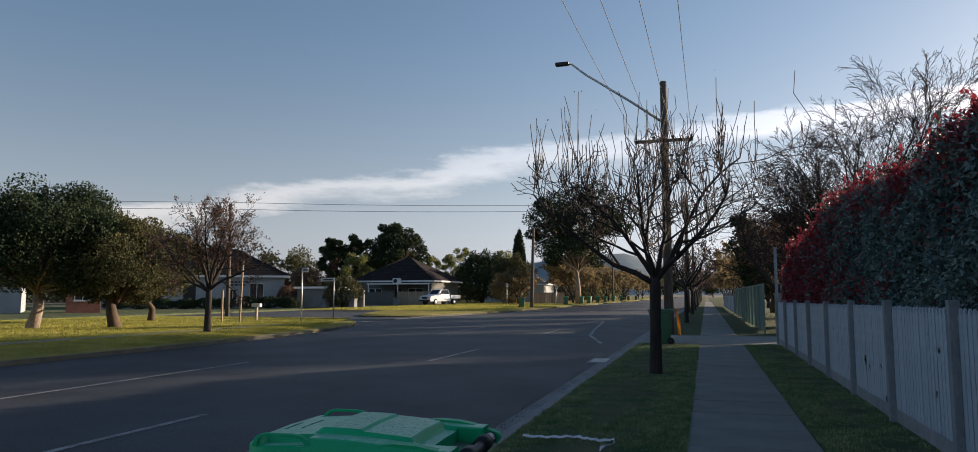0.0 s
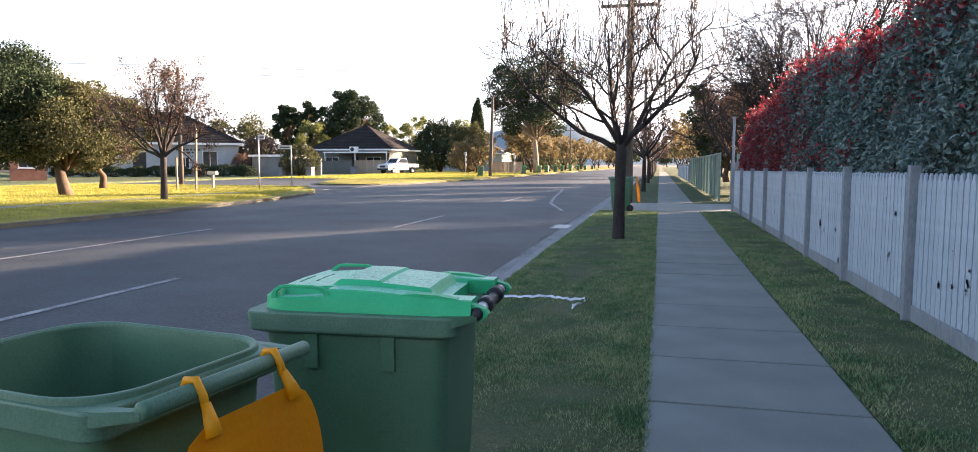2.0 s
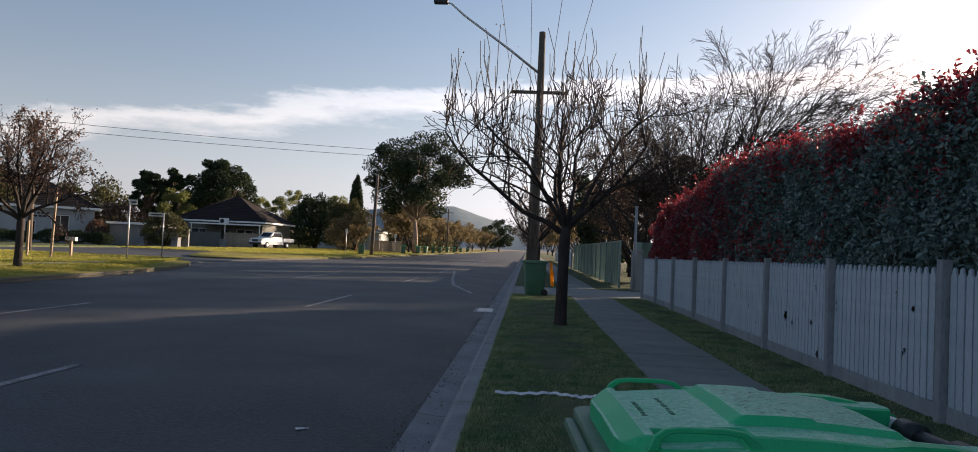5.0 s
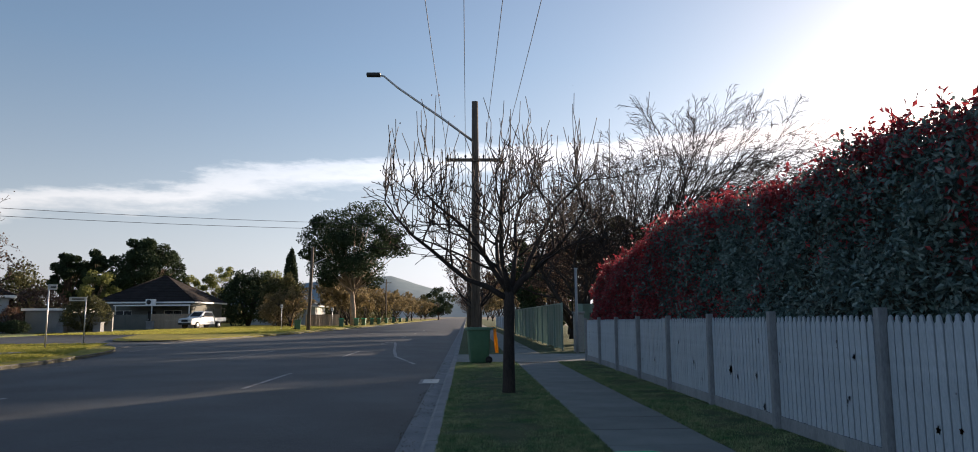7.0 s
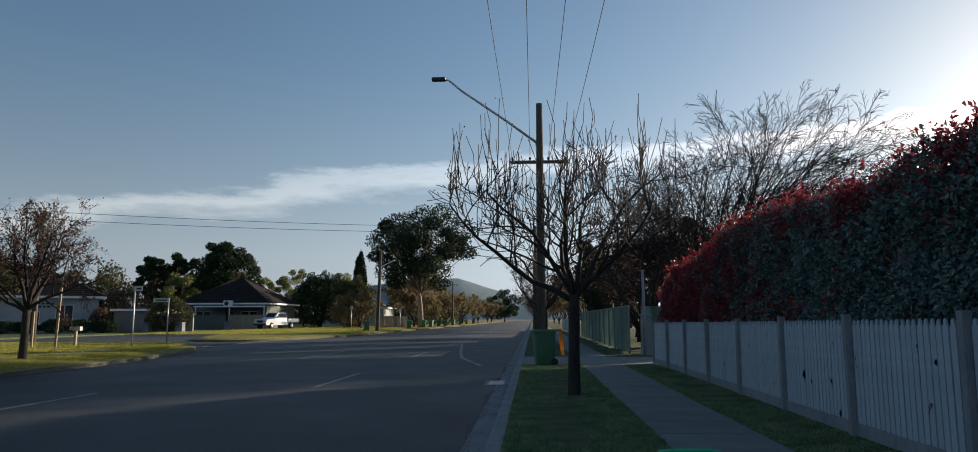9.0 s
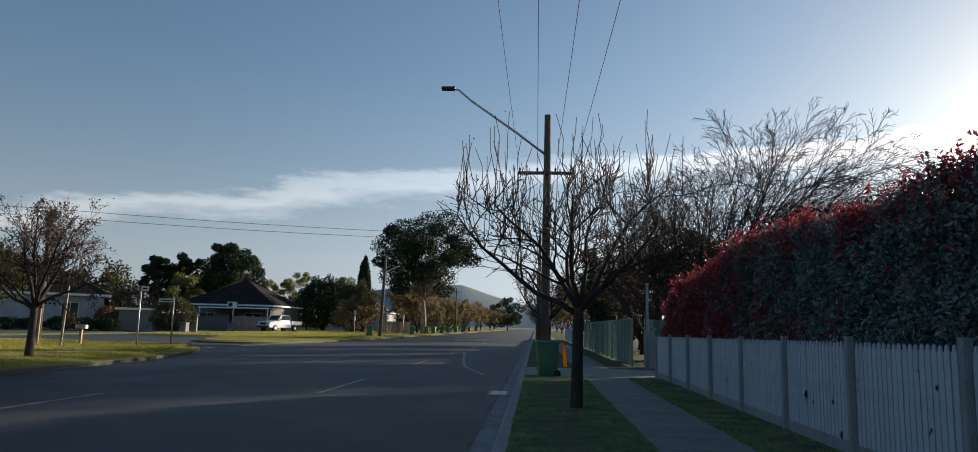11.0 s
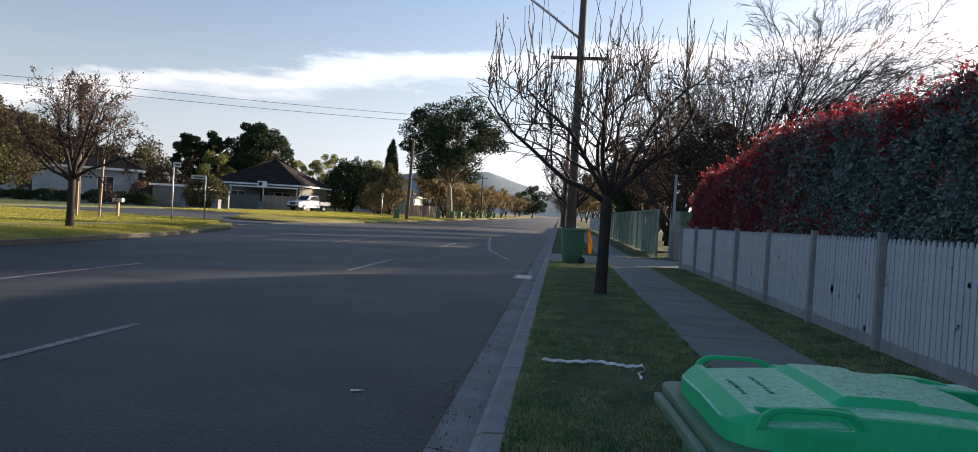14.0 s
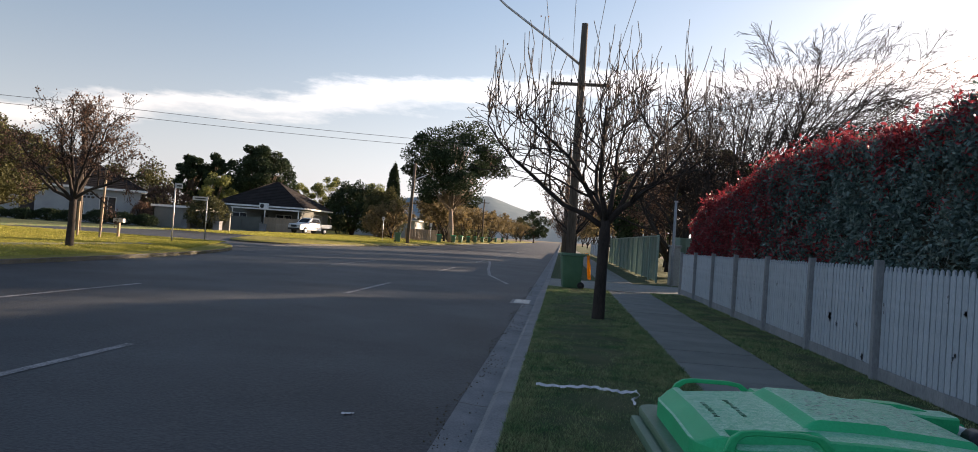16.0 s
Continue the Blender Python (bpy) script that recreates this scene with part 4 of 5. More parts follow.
street_tree(pose(1.272, 13.2, 0, 0, 0, 0), 3, "bare dark street tree with upright pruned shoots", 5.3, reach=2.6, trunk_h=1.72, r=0.105, buds=LEAF_RUST, bud_n=600, bud_size=0.035, kids=(7, 5, 3), up=0.22, shoots=9, twig_r=0.0064, wiggle=0.13, width=5.4,
            ways=((183, 53, 1.1), (-6, 50, 1.15), (165, 76, 1.0), (25, 68, 1.0), (-80, 62, 0.95), (100, 60, 0.95), (-30, 54, 0.95)))
street_tree(pose(-14.3, 21.1, 0.14, 0, 0, 0), 8, "small round street tree, nearly bare with a few brown leaves", 4.75, reach=2.5, trunk_h=1.5, r=0.11, buds=LEAF_RUST, bud_n=5200, bud_size=0.06, kids=(8, 7, 5), up=0.12, twig_r=0.0055, wiggle=0.12, dome=True, width=5.3,
            ways=((180, 32, 1.0), (5, 30, 1.05), (120, 48, 1.0), (60, 60, 1.0), (240, 50, 1.0), (300, 40, 1.0), (150, 75, 1.0), (20, 70, 1.0), (270, 80, 1.0)))


def leafy_tree(m, seed, label, height, width, trunk_h, r, leaf, leaf_size, n_leaf, clumps=26, bark=BROWN_BARK, flat=0.75, group="leafy trees", bottom=0.0, name="leafy_tree"):
    """A broad tree: a trunk, limbs that reach into leaf clumps, and gaps between the clumps."""
    rg = np.random.default_rng(seed)
    ob = empty(name, m, label, "tree", group)
    lines = [([(0, 0, -0.2), (rg.normal() * 0.1, rg.normal() * 0.1, trunk_h * 0.5), (rg.normal() * 0.2, rg.normal() * 0.2, trunk_h), (rg.normal() * 0.3, 0, trunk_h + (height - trunk_h) * 0.45)], [r * 1.35, r, r * 0.8, r * 0.3], 10)]
    tubes("trunk", lines, bark, ob)
    cz = (height + trunk_h + bottom) / 2
    rz = (height - trunk_h - bottom) / 2
    cents, limbs = [], []
    for i in range(clumps):
        d = rg.normal(size=3)
        d /= np.linalg.norm(d)
        f = rg.uniform(0.35, 0.86) ** 0.6
        c = np.array((d[0] * width / 2 * f, d[1] * width / 2 * f, cz + d[2] * rz * f))
        cents.append(c)
        s = np.array((0, 0, trunk_h * rg.uniform(0.8, 1.1)))
        mid = s * 0.5 + c * 0.5 + rg.normal(size=3) * width * 0.03
        limbs.append(([s, mid, c], [r * 0.33, r * 0.2, r * 0.06], 5))
    for line in limbs:
        tubes("limb", [line], bark, ob)
    cents = np.array(cents)
    per = n_leaf // clumps
    pts = []
    for c in cents:
        q = rg.normal(size=(per, 3))
        q /= np.linalg.norm(q, axis=1)[:, None]
        q *= rg.uniform(0.25, 1.0, per)[:, None] ** 0.5
        s = width * rg.uniform(0.075, 0.17)
        pts.append(c + q * np.array((s, s, s * flat)))
    leaves("crown", rg, np.concatenate(pts), leaf_size, leaf, ob)
    return ob


leafy_tree(pose(-22.8, 21.7, 0.14, 0, 6, 0), 21, "large dark evergreen tree with a leaning pale trunk", 5.75, 6.9, 1.7, 0.19, LEAF_DARK, 0.085, 90000, 110, bark=PALE_BARK, bottom=-0.5)
leafy_tree(pose(-20.0, 23.0, 0.14), 22, "bushy olive-green tree with a stout brown trunk", 4.35, 5.2, 1.2, 0.20, LEAF_OLIVE, 0.08, 44000, 50, bottom=-0.4)
leafy_tree(pose(-24.3, 29.6, 0.14), 23, "olive and rust coloured tree with drooping foliage", 4.95, 5.6, 1.2, 0.15, LEAF_OLIVE, 0.09, 38000, 46, bottom=-0.4)
leafy_tree(pose(-15.6, 104, 0.15), 124, "tall broad gum tree with a pale forked trunk", 18.2, 15.2, 5.0, 0.36, LEAF_DARK, 0.25, 36000, 62, bark=PALE_BARK, bottom=-0.6)
leafy_tree(pose(-56, 130, 0.15), 25, "tall distant gum tree behind the dark-roofed house", 16.0, 12.0, 4, 0.4, LEAF_DARK, 0.30, 30000, 60)
leafy_tree(pose(-70, 130, 0.15), 26, "distant dark tree with a divided crown", 13.6, 7.0, 4, 0.35, LEAF_DARK, 0.30, 20000, 40)
leafy_tree(pose(-64.5, 130, 0.15), 27, "distant dark tree with a divided crown", 13.8, 6.5, 4, 0.35, LEAF_DARK, 0.30, 20000, 40)


# ---- more trees on the near side ----
def fan_tree(m, seed, label, height, width, stems=9, kids=(9, 7, 5), r=0.10, trunk_h=0.5, twig_r=0.010, buds=None, bud_n=0, bud_size=0.06, flat=1.0, lean=(0, 0), levels=4, group="bare trees", fan=None, spread=0.55, start=0.25, dome=None):
    """A many-stemmed bare tree that fans out from its base."""
    rg = np.random.default_rng(seed)
    ob = empty("bare_tree", m, label, "tree", group)
    out = []
    tubes("trunk", [([(0, 0, -0.2), (0, 0, trunk_h * 0.6), (0, 0, trunk_h * 1.15)], [r * 2.4, r * 1.9, r * 1.5], 9)], BARK, ob)
    for k in range(stems):
        a = 2 * math.pi * (k + rg.uniform(-0.3, 0.3)) / stems
        t = rg.uniform(0.15, 0.75)
        d = (math.cos(a) * t + lean[0], math.sin(a) * t + lean[1], 1.0)
        reach = height * 0.72
        if fan:
            t = fan[0] + (fan[1] - fan[0]) * (k + rg.uniform(-0.3, 0.3)) / (stems - 1)
            d = (t, rg.uniform(-0.35, 0.35), 1.0)
            reach *= math.hypot(1, t)
        if dome:
            # each stem reaches as far as the dome lies on its way
            mid, half, top = dome
            u = Vector(d).normalized()
            reach = max(q for q in np.arange(1.0, 18.0, 0.1) if ((u.x * q - mid) / half) ** 2 + (max(u.z * q + trunk_h - 3.5, 0) / (top - 3.5)) ** 2 <= 1.0 or q < 4) * (0.75 + 0.15 * max(u.x, 0))
        grow(rg, out, (0, 0, trunk_h), d, reach, r, 0, levels, spread, -0.14 if dome else 0.05, kids, 0.055 if dome else 0.10, 0.39 if dome else 0.45, start, 0.22)
    allp = np.concatenate([p for p, _, _ in out])
    sz = 1.0 if dome else (height - trunk_h) / (allp[:, 2].max() - trunk_h)
    sx = 1.0 if fan else width / (np.percentile(allp[:, 0], 99.5) - np.percentile(allp[:, 0], 0.5))
    for p, _, _ in out:
        p[:, 2] = trunk_h + (p[:, 2] - trunk_h) * sz
        p[:, 0] *= sx
        p[:, 1] *= sx * flat
    branch_parts(ob, out, BARK, TWIG, twig_r)
    if buds is not None and bud_n:
        tips = np.concatenate([p[1:] for p, _, lv in out if lv >= levels - 2])
        idx = rg.integers(0, len(tips), bud_n)
        leaves("foliage", rg, tips[idx] + rg.normal(size=(bud_n, 3)) * 0.12, bud_size, buds, ob, "clinging small leaves")
    return ob


fan_tree(pose(8.8, 37.0, 0), 31, "wide bare tree with a dome of fine dark twigs", 14.5, 15.5, stems=36, fan=(-0.60, 1.40), kids=(15, 8, 6), twig_r=0.009, r=0.09, spread=0.44, start=0.24, dome=(3.4, 8.9, 12.2))
fan_tree(pose(6.0, 33.5, 0), 32, "bare twiggy tree behind the green steel fence", 6.8, 7.4, stems=8, kids=(7, 5, 4), twig_r=0.0075, buds=LEAF_RUST, bud_n=2200, bud_size=0.07)
fan_tree(pose(6.6, 42, 0), 34, "brownish garden tree with clinging dry leaves", 6.6, 7.0, stems=8, buds=LEAF_RUST, bud_n=4500, bud_size=0.10, kids=(7, 6, 4))
fan_tree(pose(7.9, 52, 0), 35, "brownish garden tree with clinging dry leaves", 7.4, 7.5, stems=8, buds=LEAF_RUST, bud_n=5000, bud_size=0.11, kids=(7, 6, 4))
leafy_tree(pose(7.2, 60, 0), 36, "dense dark evergreen garden tree", 9.0, 7.0, 1.0, 0.25, LEAF_DARK, 0.24, 12000, 34, bottom=-0.6)
leafy_tree(pose(11.5, 52, 0), 37, "dense olive evergreen garden tree", 8.5, 8.0, 1.2, 0.25, LEAF_OLIVE, 0.24, 10000, 30)
verge_tree = street_tree(pose(1.2, 37, 0), 41, "leafless verge tree with scattered brown leaves", 5.2, limbs=5, reach=2.2, buds=LEAF_RUST, bud_n=900, bud_size=0.09, kids=(6, 5, 3), name="verge_tree")
for i, (y, s) in enumerate(((53, 1.05), (68, 0.95), (84, 1.1), (101, 1.0), (119, 1.0), (140, 1.1), (165, 1.0))):
    t = copy_thing(verge_tree, pose(1.2, y, 0, 0, 0, 67 * (i + 1)))
    t.scale = (s, s, s)


# ---- green steel fence, gate pier, far white fence ----
steel_fence = empty("steel_fence", Matrix(), "pale green sheet-steel boundary fence with ribbed panels", "fence")


def steel_panel():
    bm = bmesh.new()
    prof = []
    for k in range(12):
        y = -1.17 + 2.34 * k / 11
        prof.append((0.0 if k % 4 in (0, 1) else 0.022, y))
    a = [bm.verts.new((x, y, 0.06)) for x, y in prof]
    b = [bm.verts.new((x, y, 1.75)) for x, y in prof]
    for i in range(len(a) - 1):
        bm.faces.new((a[i], a[i + 1], b[i + 1], b[i]))
    bmesh.ops.solidify(bm, geom=bm.faces[:], thickness=0.006)
    return part("panel", bm, GREEN_STEEL, steel_fence)


panel = steel_panel()
panel.matrix_local = pose(4.15, 29.2, 0)
fpost = part("post", boxed(-0.035, 0.035, -0.03, 0.03, 0, 1.80, bevel=0.006), GREEN_STEEL, steel_fence)
fpost.matrix_local = pose(4.15, 28.0, 0)
frail = part("rail", boxed(-0.03, 0.03, -1.17, 1.17, 1.73, 1.785, bevel=0.006), GREEN_STEEL, steel_fence)
frail.matrix_local = pose(4.15, 29.2, 0)
for k in range(1, 11):
    shared("panel", panel, pose(4.15, 29.2 + 2.4 * k, 0), steel_fence)
    shared("rail", frail, pose(4.15, 29.2 + 2.4 * k, 0), steel_fence)
    shared("post", fpost, pose(4.15, 28.0 + 2.4 * k, 0), steel_fence)
shared("post", fpost, pose(4.15, 28.0 + 26.4, 0), steel_fence)
shared("panel", panel, pose(5.9, 27.95, 0, 0, 0, 90), steel_fence)
shared("panel", panel, pose(8.3, 27.95, 0, 0, 0, 90), steel_fence)
pier = empty("gate_pier", pose(4.62, 27.0, 0), "pale rendered gate pier beside the driveway", "gate pier")
part("shaft", boxed(-0.17, 0.17, -0.17, 0.17, 0, 1.38, bevel=0.01), GREY_PANEL, pier)
part("cap", boxed(-0.21, 0.21, -0.21, 0.21, 1.38, 1.45, bevel=0.015), KERB_CONCRETE, pier)
gate = empty("driveway_gate", pose(5.0, 26.8, 0, 0, 0, 0), "dark slatted driveway gate standing closed", "gate")
part("gate_frame", boxed(0.0, 0.05, -0.03, 0.03, 0.05, 1.40), BLACK_PLASTIC, gate)
part("gate_frame", boxed(2.9, 2.95, -0.03, 0.03, 0.05, 1.40), BLACK_PLASTIC, gate)
slat = part("slat", boxed(0.05, 2.9, -0.012, 0.012, 0.0, 0.10, bevel=0.003), GREY_PANEL, gate)
slat.matrix_local = pose(0, 0, 0.08)
for k in range(1, 11):
    shared("slat", slat, pose(0, 0, 0.08 + 0.12 * k), gate)
stub = empty("service_post", pose(4.45, 26.3, 0), "slim pale steel service post by the driveway", "post")
tubes("pole", [([(0, 0, 0), (0, 0, 1.5), (0, 0, 2.95)], [0.05, 0.05, 0.045], 10)], POST_GREY, stub)
part("cap", boxed(-0.06, 0.06, -0.06, 0.06, 2.95, 3.0, bevel=0.01), POST_GREY, stub)
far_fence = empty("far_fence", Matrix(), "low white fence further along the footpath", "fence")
fb = part("panel", boxed(-0.03, 0.03, -1.9, 1.9, 0.1, 1.25, bevel=0.01), SHADED_WHITE_FENCE, far_fence)
fb.matrix_local = pose(4.2, 60, 0)
for k in range(1, 8):
    shared("panel", fb, pose(4.2, 60 + 4 * k, 0), far_fence)
fq = part("post", boxed(-0.06, 0.06, -0.06, 0.06, 0, 1.4, bevel=0.01), POST_GREY, far_fence)
fq.matrix_local = pose(4.2, 58, 0)
for k in range(1, 9):
    shared("post", fq, pose(4.2, 58 + 4 * k, 0), far_fence)


# ---- houses ----
def house(m, label, w, d, wall_h, roof_h, wall_mat, roof_mat, openings, over=0.55):
    """A hip-roofed house; its front lies along local x at y = 0 and faces -y. openings: (x, z0, x1, z1, kind)."""
    ob = empty("house", m, label, "house", "houses")
    # walls with real openings cut in the front
    cuts = sorted(openings)
    x = 0.0
    for a, z0, b, z1, kind in cuts:
        if a > x:
            part("wall", boxed(x, a, 0, 0.24, 0, wall_h), wall_mat, ob)
        if z0 > 0.02:
            part("wall", boxed(a, b, 0, 0.24, 0, z0), wall_mat, ob)
        part("wall", boxed(a, b, 0, 0.24, z1, wall_h), wall_mat, ob)
        if kind == "window":
            win = part("window", boxed(a, b, 0.13, 0.15, z0, z1), GLASS_DARK, ob, "dark glazed window")
            for q in ((a, a + 0.06, z0, z1), (b - 0.06, b, z0, z1), ((a + b) / 2 - 0.03, (a + b) / 2 + 0.03, z0, z1)):
                part("frame", boxed(q[0], q[1], 0.06, 0.128, q[2], q[3]), TRIM_WHITE, win)
            for q in (z0, z1 - 0.06):
                part("frame", boxed(a + 0.06, b - 0.06, 0.058, 0.127, q, q + 0.06), TRIM_WHITE, win)
            part("sill", boxed(a - 0.06, b + 0.06, -0.08, 0.05, z0 - 0.07, z0 - 0.004, bevel=0.01), TRIM_WHITE, win)
        elif kind == "garage":
            gd = part("garage_door", boxed(a, b, 0.10, 0.14, z0, z1), GREY_PANEL, ob, "grey panelled garage door")
            for k in range(1, 5):
                zz = z0 + (z1 - z0) * k / 5
                part("panel_rib", boxed(a + 0.03, b - 0.03, 0.085, 0.098, zz - 0.02, zz + 0.02), GREY_PANEL, gd)
        else:
            dr = part("door", boxed(a, b, 0.12, 0.16, z0, z1), BLACK_PLASTIC, ob, "dark recessed front door")
            part("handle", boxed(a + 0.08, a + 0.12, 0.08, 0.118, 1.0, 1.12), STEEL, dr)
        x = b
    part("wall", boxed(x, w, 0, 0.24, 0, wall_h), wall_mat, ob)
    part("wall", boxed(0, 0.24, 0.245, d - 0.245, 0, wall_h), wall_mat, ob)
    part("wall", boxed(w - 0.24, w, 0.245, d - 0.245, 0, wall_h), wall_mat, ob)
    part("wall", boxed(0, w, d - 0.24, d, 0, wall_h), wall_mat, ob)
    # hip roof in four tiled slopes, with fascia
    x0, x1, y0, y1 = -over, w + over, -over, d + over
    run = min(x1 - x0, y1 - y0) / 2
    if w >= d:
        ra, rb = (x0 + run, (y0 + y1) / 2), (x1 - run, (y0 + y1) / 2)
    else:
        ra, rb = ((x0 + x1) / 2, y0 + run), ((x0 + x1) / 2, y1 - run)
    c = [(x0, y0), (x1, y0), (x1, y1), (x0, y1)]
    zr, ze = wall_h + roof_h, wall_h + 0.05
    A, B = (*ra, zr), (*rb, zr)
    corners = [(*q, ze) for q in c]
    if w >= d:
        slopes = [(corners[0], corners[1], B, A), (corners[1], corners[2], B), (corners[2], corners[3], A, B), (corners[3], corners[0], A)]
    else:
        slopes = [(corners[0], corners[1], A), (corners[1], corners[2], B, A), (corners[2], corners[3], B), (corners[3], corners[0], A, B)]
    for s in slopes:
        # courses of tiles as stepped bands
        bm = bmesh.new()
        e0, e1 = Vector(s[0]), Vector(s[1])
        t1 = Vector(s[2])
        t0 = Vector(s[3]) if len(s) == 4 else Vector(s[2])
        nrm = (e1 - e0).cross(t0 - e0).normalized()
        rows = 16
        for k in range(rows):
            f, g = k / rows, (k + 1) / rows
            q = [e0.lerp(t0, f) + nrm * 0.05, e1.lerp(t1, f) + nrm * 0.05, e1.lerp(t1, g) + nrm * 0.015, e0.lerp(t0, g) + nrm * 0.015]
            ls = vs[3:1:-1] if k else [bm.verts.new(e0 + nrm * 0.012), bm.verts.new(e1 + nrm * 0.012)]
            vs = [bm.verts.new(p) for p in q]
            if (q[2] - q[3]).length > 0.01:
                bm.faces.new(vs)
            else:
                bm.faces.new(vs[:3])
            bm.faces.new((ls[0], ls[1], vs[1], vs[0]))
        part("roof_slope", bm, roof_mat, ob)
    ridge_pts = [(A, B)] + [((*q, ze), A if (Vector((*q, ze)) - Vector(A)).length < (Vector((*q, ze)) - Vector(B)).length else B) for q in c]
    for p, q in ridge_pts:
        if (Vector(p) - Vector(q)).length > 0.1:
            tubes("ridge_cap", [([p, q], [0.09, 0.09], 6)], roof_mat, ob)
    part("fascia", boxed(x0, x1, y0 - 0.02, y0 + 0.02, ze - 0.17, ze + 0.03), TRIM_WHITE, ob)
    part("fascia", boxed(x0, x1, y1 - 0.02, y1 + 0.02, ze - 0.17, ze + 0.03), TRIM_WHITE, ob)
    part("fascia", boxed(x0 - 0.02, x0 + 0.02, y0 + 0.022, y1 - 0.022, ze - 0.17, ze + 0.03), TRIM_WHITE, ob)
    part("fascia", boxed(x1 - 0.02, x1 + 0.02, y0 + 0.022, y1 - 0.022, ze - 0.17, ze + 0.03), TRIM_WHITE, ob)
    part("eave_lining", boxed(x0 + 0.03, x1 - 0.03, y0 + 0.03, y1 - 0.03, ze - 0.06, ze - 0.03), TRIM_WHITE, ob)
    return ob


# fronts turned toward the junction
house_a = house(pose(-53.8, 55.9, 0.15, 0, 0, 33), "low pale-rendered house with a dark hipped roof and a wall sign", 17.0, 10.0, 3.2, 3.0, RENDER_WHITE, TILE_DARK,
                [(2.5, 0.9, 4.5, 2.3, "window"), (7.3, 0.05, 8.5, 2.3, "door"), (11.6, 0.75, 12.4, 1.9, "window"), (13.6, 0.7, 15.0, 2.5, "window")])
for k, (y0, y1, z) in enumerate(((11.2, 13.2, 2.52), (11.4, 13.1, 2.24))):
    yy = y0
    rl = random.Random(k)
    while yy < y1:
        w = rl.uniform(0.12, 0.4)
        part("sign_lettering", boxed(yy, yy + w, -0.02, -0.003, z, z + 0.17), BLACK_PLASTIC, house_a)
        yy += w + 0.12
house(pose(-45.2, 92, 0.15, 0, 0, 0), "grey-green house with a steep dark tiled hip roof", 11.4, 11.0, 3.2, 3.6, RENDER_GREEN, TILE_DARK,
      [(2.0, 0.9, 4.0, 2.2, "window"), (6.0, 0.05, 7.0, 2.1, "door"), (8.0, 0.9, 10.2, 2.2, "window")])
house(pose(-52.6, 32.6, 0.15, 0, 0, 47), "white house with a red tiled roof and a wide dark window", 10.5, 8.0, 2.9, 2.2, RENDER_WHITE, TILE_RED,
      [(1.0, 0.05, 3.6, 2.2, "garage"), (5.2, 0.8, 8.2, 2.1, "window")])
house(pose(-42.2, 41.2, 0.15, 0, 0, 45), "small red-brick porch building with a pale gable", 2.2, 3.0, 2.1, 0.9, BRICK_RED, TILE_RED, [(0.5, 0.9, 1.6, 1.9, "window")], over=0.15)
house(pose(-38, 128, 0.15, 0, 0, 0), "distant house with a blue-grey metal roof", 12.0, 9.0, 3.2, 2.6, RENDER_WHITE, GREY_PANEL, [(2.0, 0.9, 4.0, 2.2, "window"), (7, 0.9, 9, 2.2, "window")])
garage = empty("garage", pose(-38.9, 66.6, 0.15), "flat-roofed grey garage with a white fascia", "garage")
part("wall", boxed(0, 3.4, 0, 6, 0, 2.05), GREY_PANEL, garage)
part("wall", boxed(3.405, 7.4, 0.6, 0.8, 0, 1.75), GREY_PANEL, garage)
part("roof", boxed(-0.2, 3.7, -0.3, 6.2, 2.055, 2.12), GREY_PANEL, garage)
part("fascia", boxed(-0.22, 3.72, -0.34, -0.304, 1.95, 2.16), TRIM_WHITE, garage)
part("garage_door", boxed(0.5, 3.0, -0.04, -0.004, 0.0, 1.9), GREY_PANEL, garage, "grey roller door")

carport = empty("carport", pose(-41.5, 90.2, 0.15), "white-edged flat carport in front of the dark-roofed house", "carport")
part("roof", boxed(0, 9.0, -2.2, 1.6, 2.72, 2.80), GREY_PANEL, carport)
part("fascia", boxed(-0.02, 9.02, -2.25, -2.204, 2.68, 2.84), TRIM_WHITE, carport)
for x in (0.1, 4.4, 8.8):
    part("post", boxed(x, x + 0.1, -2.1, -2.0, 0, 2.715), TRIM_WHITE, carport)
aircon = empty("air_conditioner", pose(-38.4, 90.9, 2.97), "white air-conditioning unit on the carport roof", "air conditioner")
part("case", boxed(-0.55, 0.55, -0.25, 0.25, 0.0, 0.75, bevel=0.03), TRIM_WHITE, aircon)
tubes("fan_grille", [([(-0.15, -0.28, 0.38), (-0.15, -0.252, 0.38)], [0.28, 0.28], 16)], BLACK_PLASTIC, aircon)

paling = empty("paling_fence", pose(-36.6, 87.0, -0.02), "pale timber paling fence", "fence")
pl = part("paling", boxed(-0.09, 0.09, -0.01, 0.01, 0, 1.9), PALE_TIMBER, paling)
pl.matrix_local = pose(0.1, 0, 0)
for k in range(1, 26):
    shared("paling", pl, pose(0.1 + 0.2 * k, rs.uniform(-0.01, 0.01), rs.uniform(-0.03, 0.03)), paling)
part("rail", boxed(0, 5.2, 0.014, 0.06, 0.4, 0.48), PALE_TIMBER, paling)
part("rail", boxed(0, 5.2, 0.014, 0.06, 1.4, 1.48), PALE_TIMBER, paling)
side_fence = empty("panel_fence", pose(-48.6, 86.0, -0.05, 0, 0, 0), "dark grey-green panel fence", "fence")
sp = part("panel", boxed(-1.15, 1.15, -0.02, 0.02, 0.05, 1.85), RENDER_GREEN, side_fence)
sp.matrix_local = pose(1.2, 0, 0)
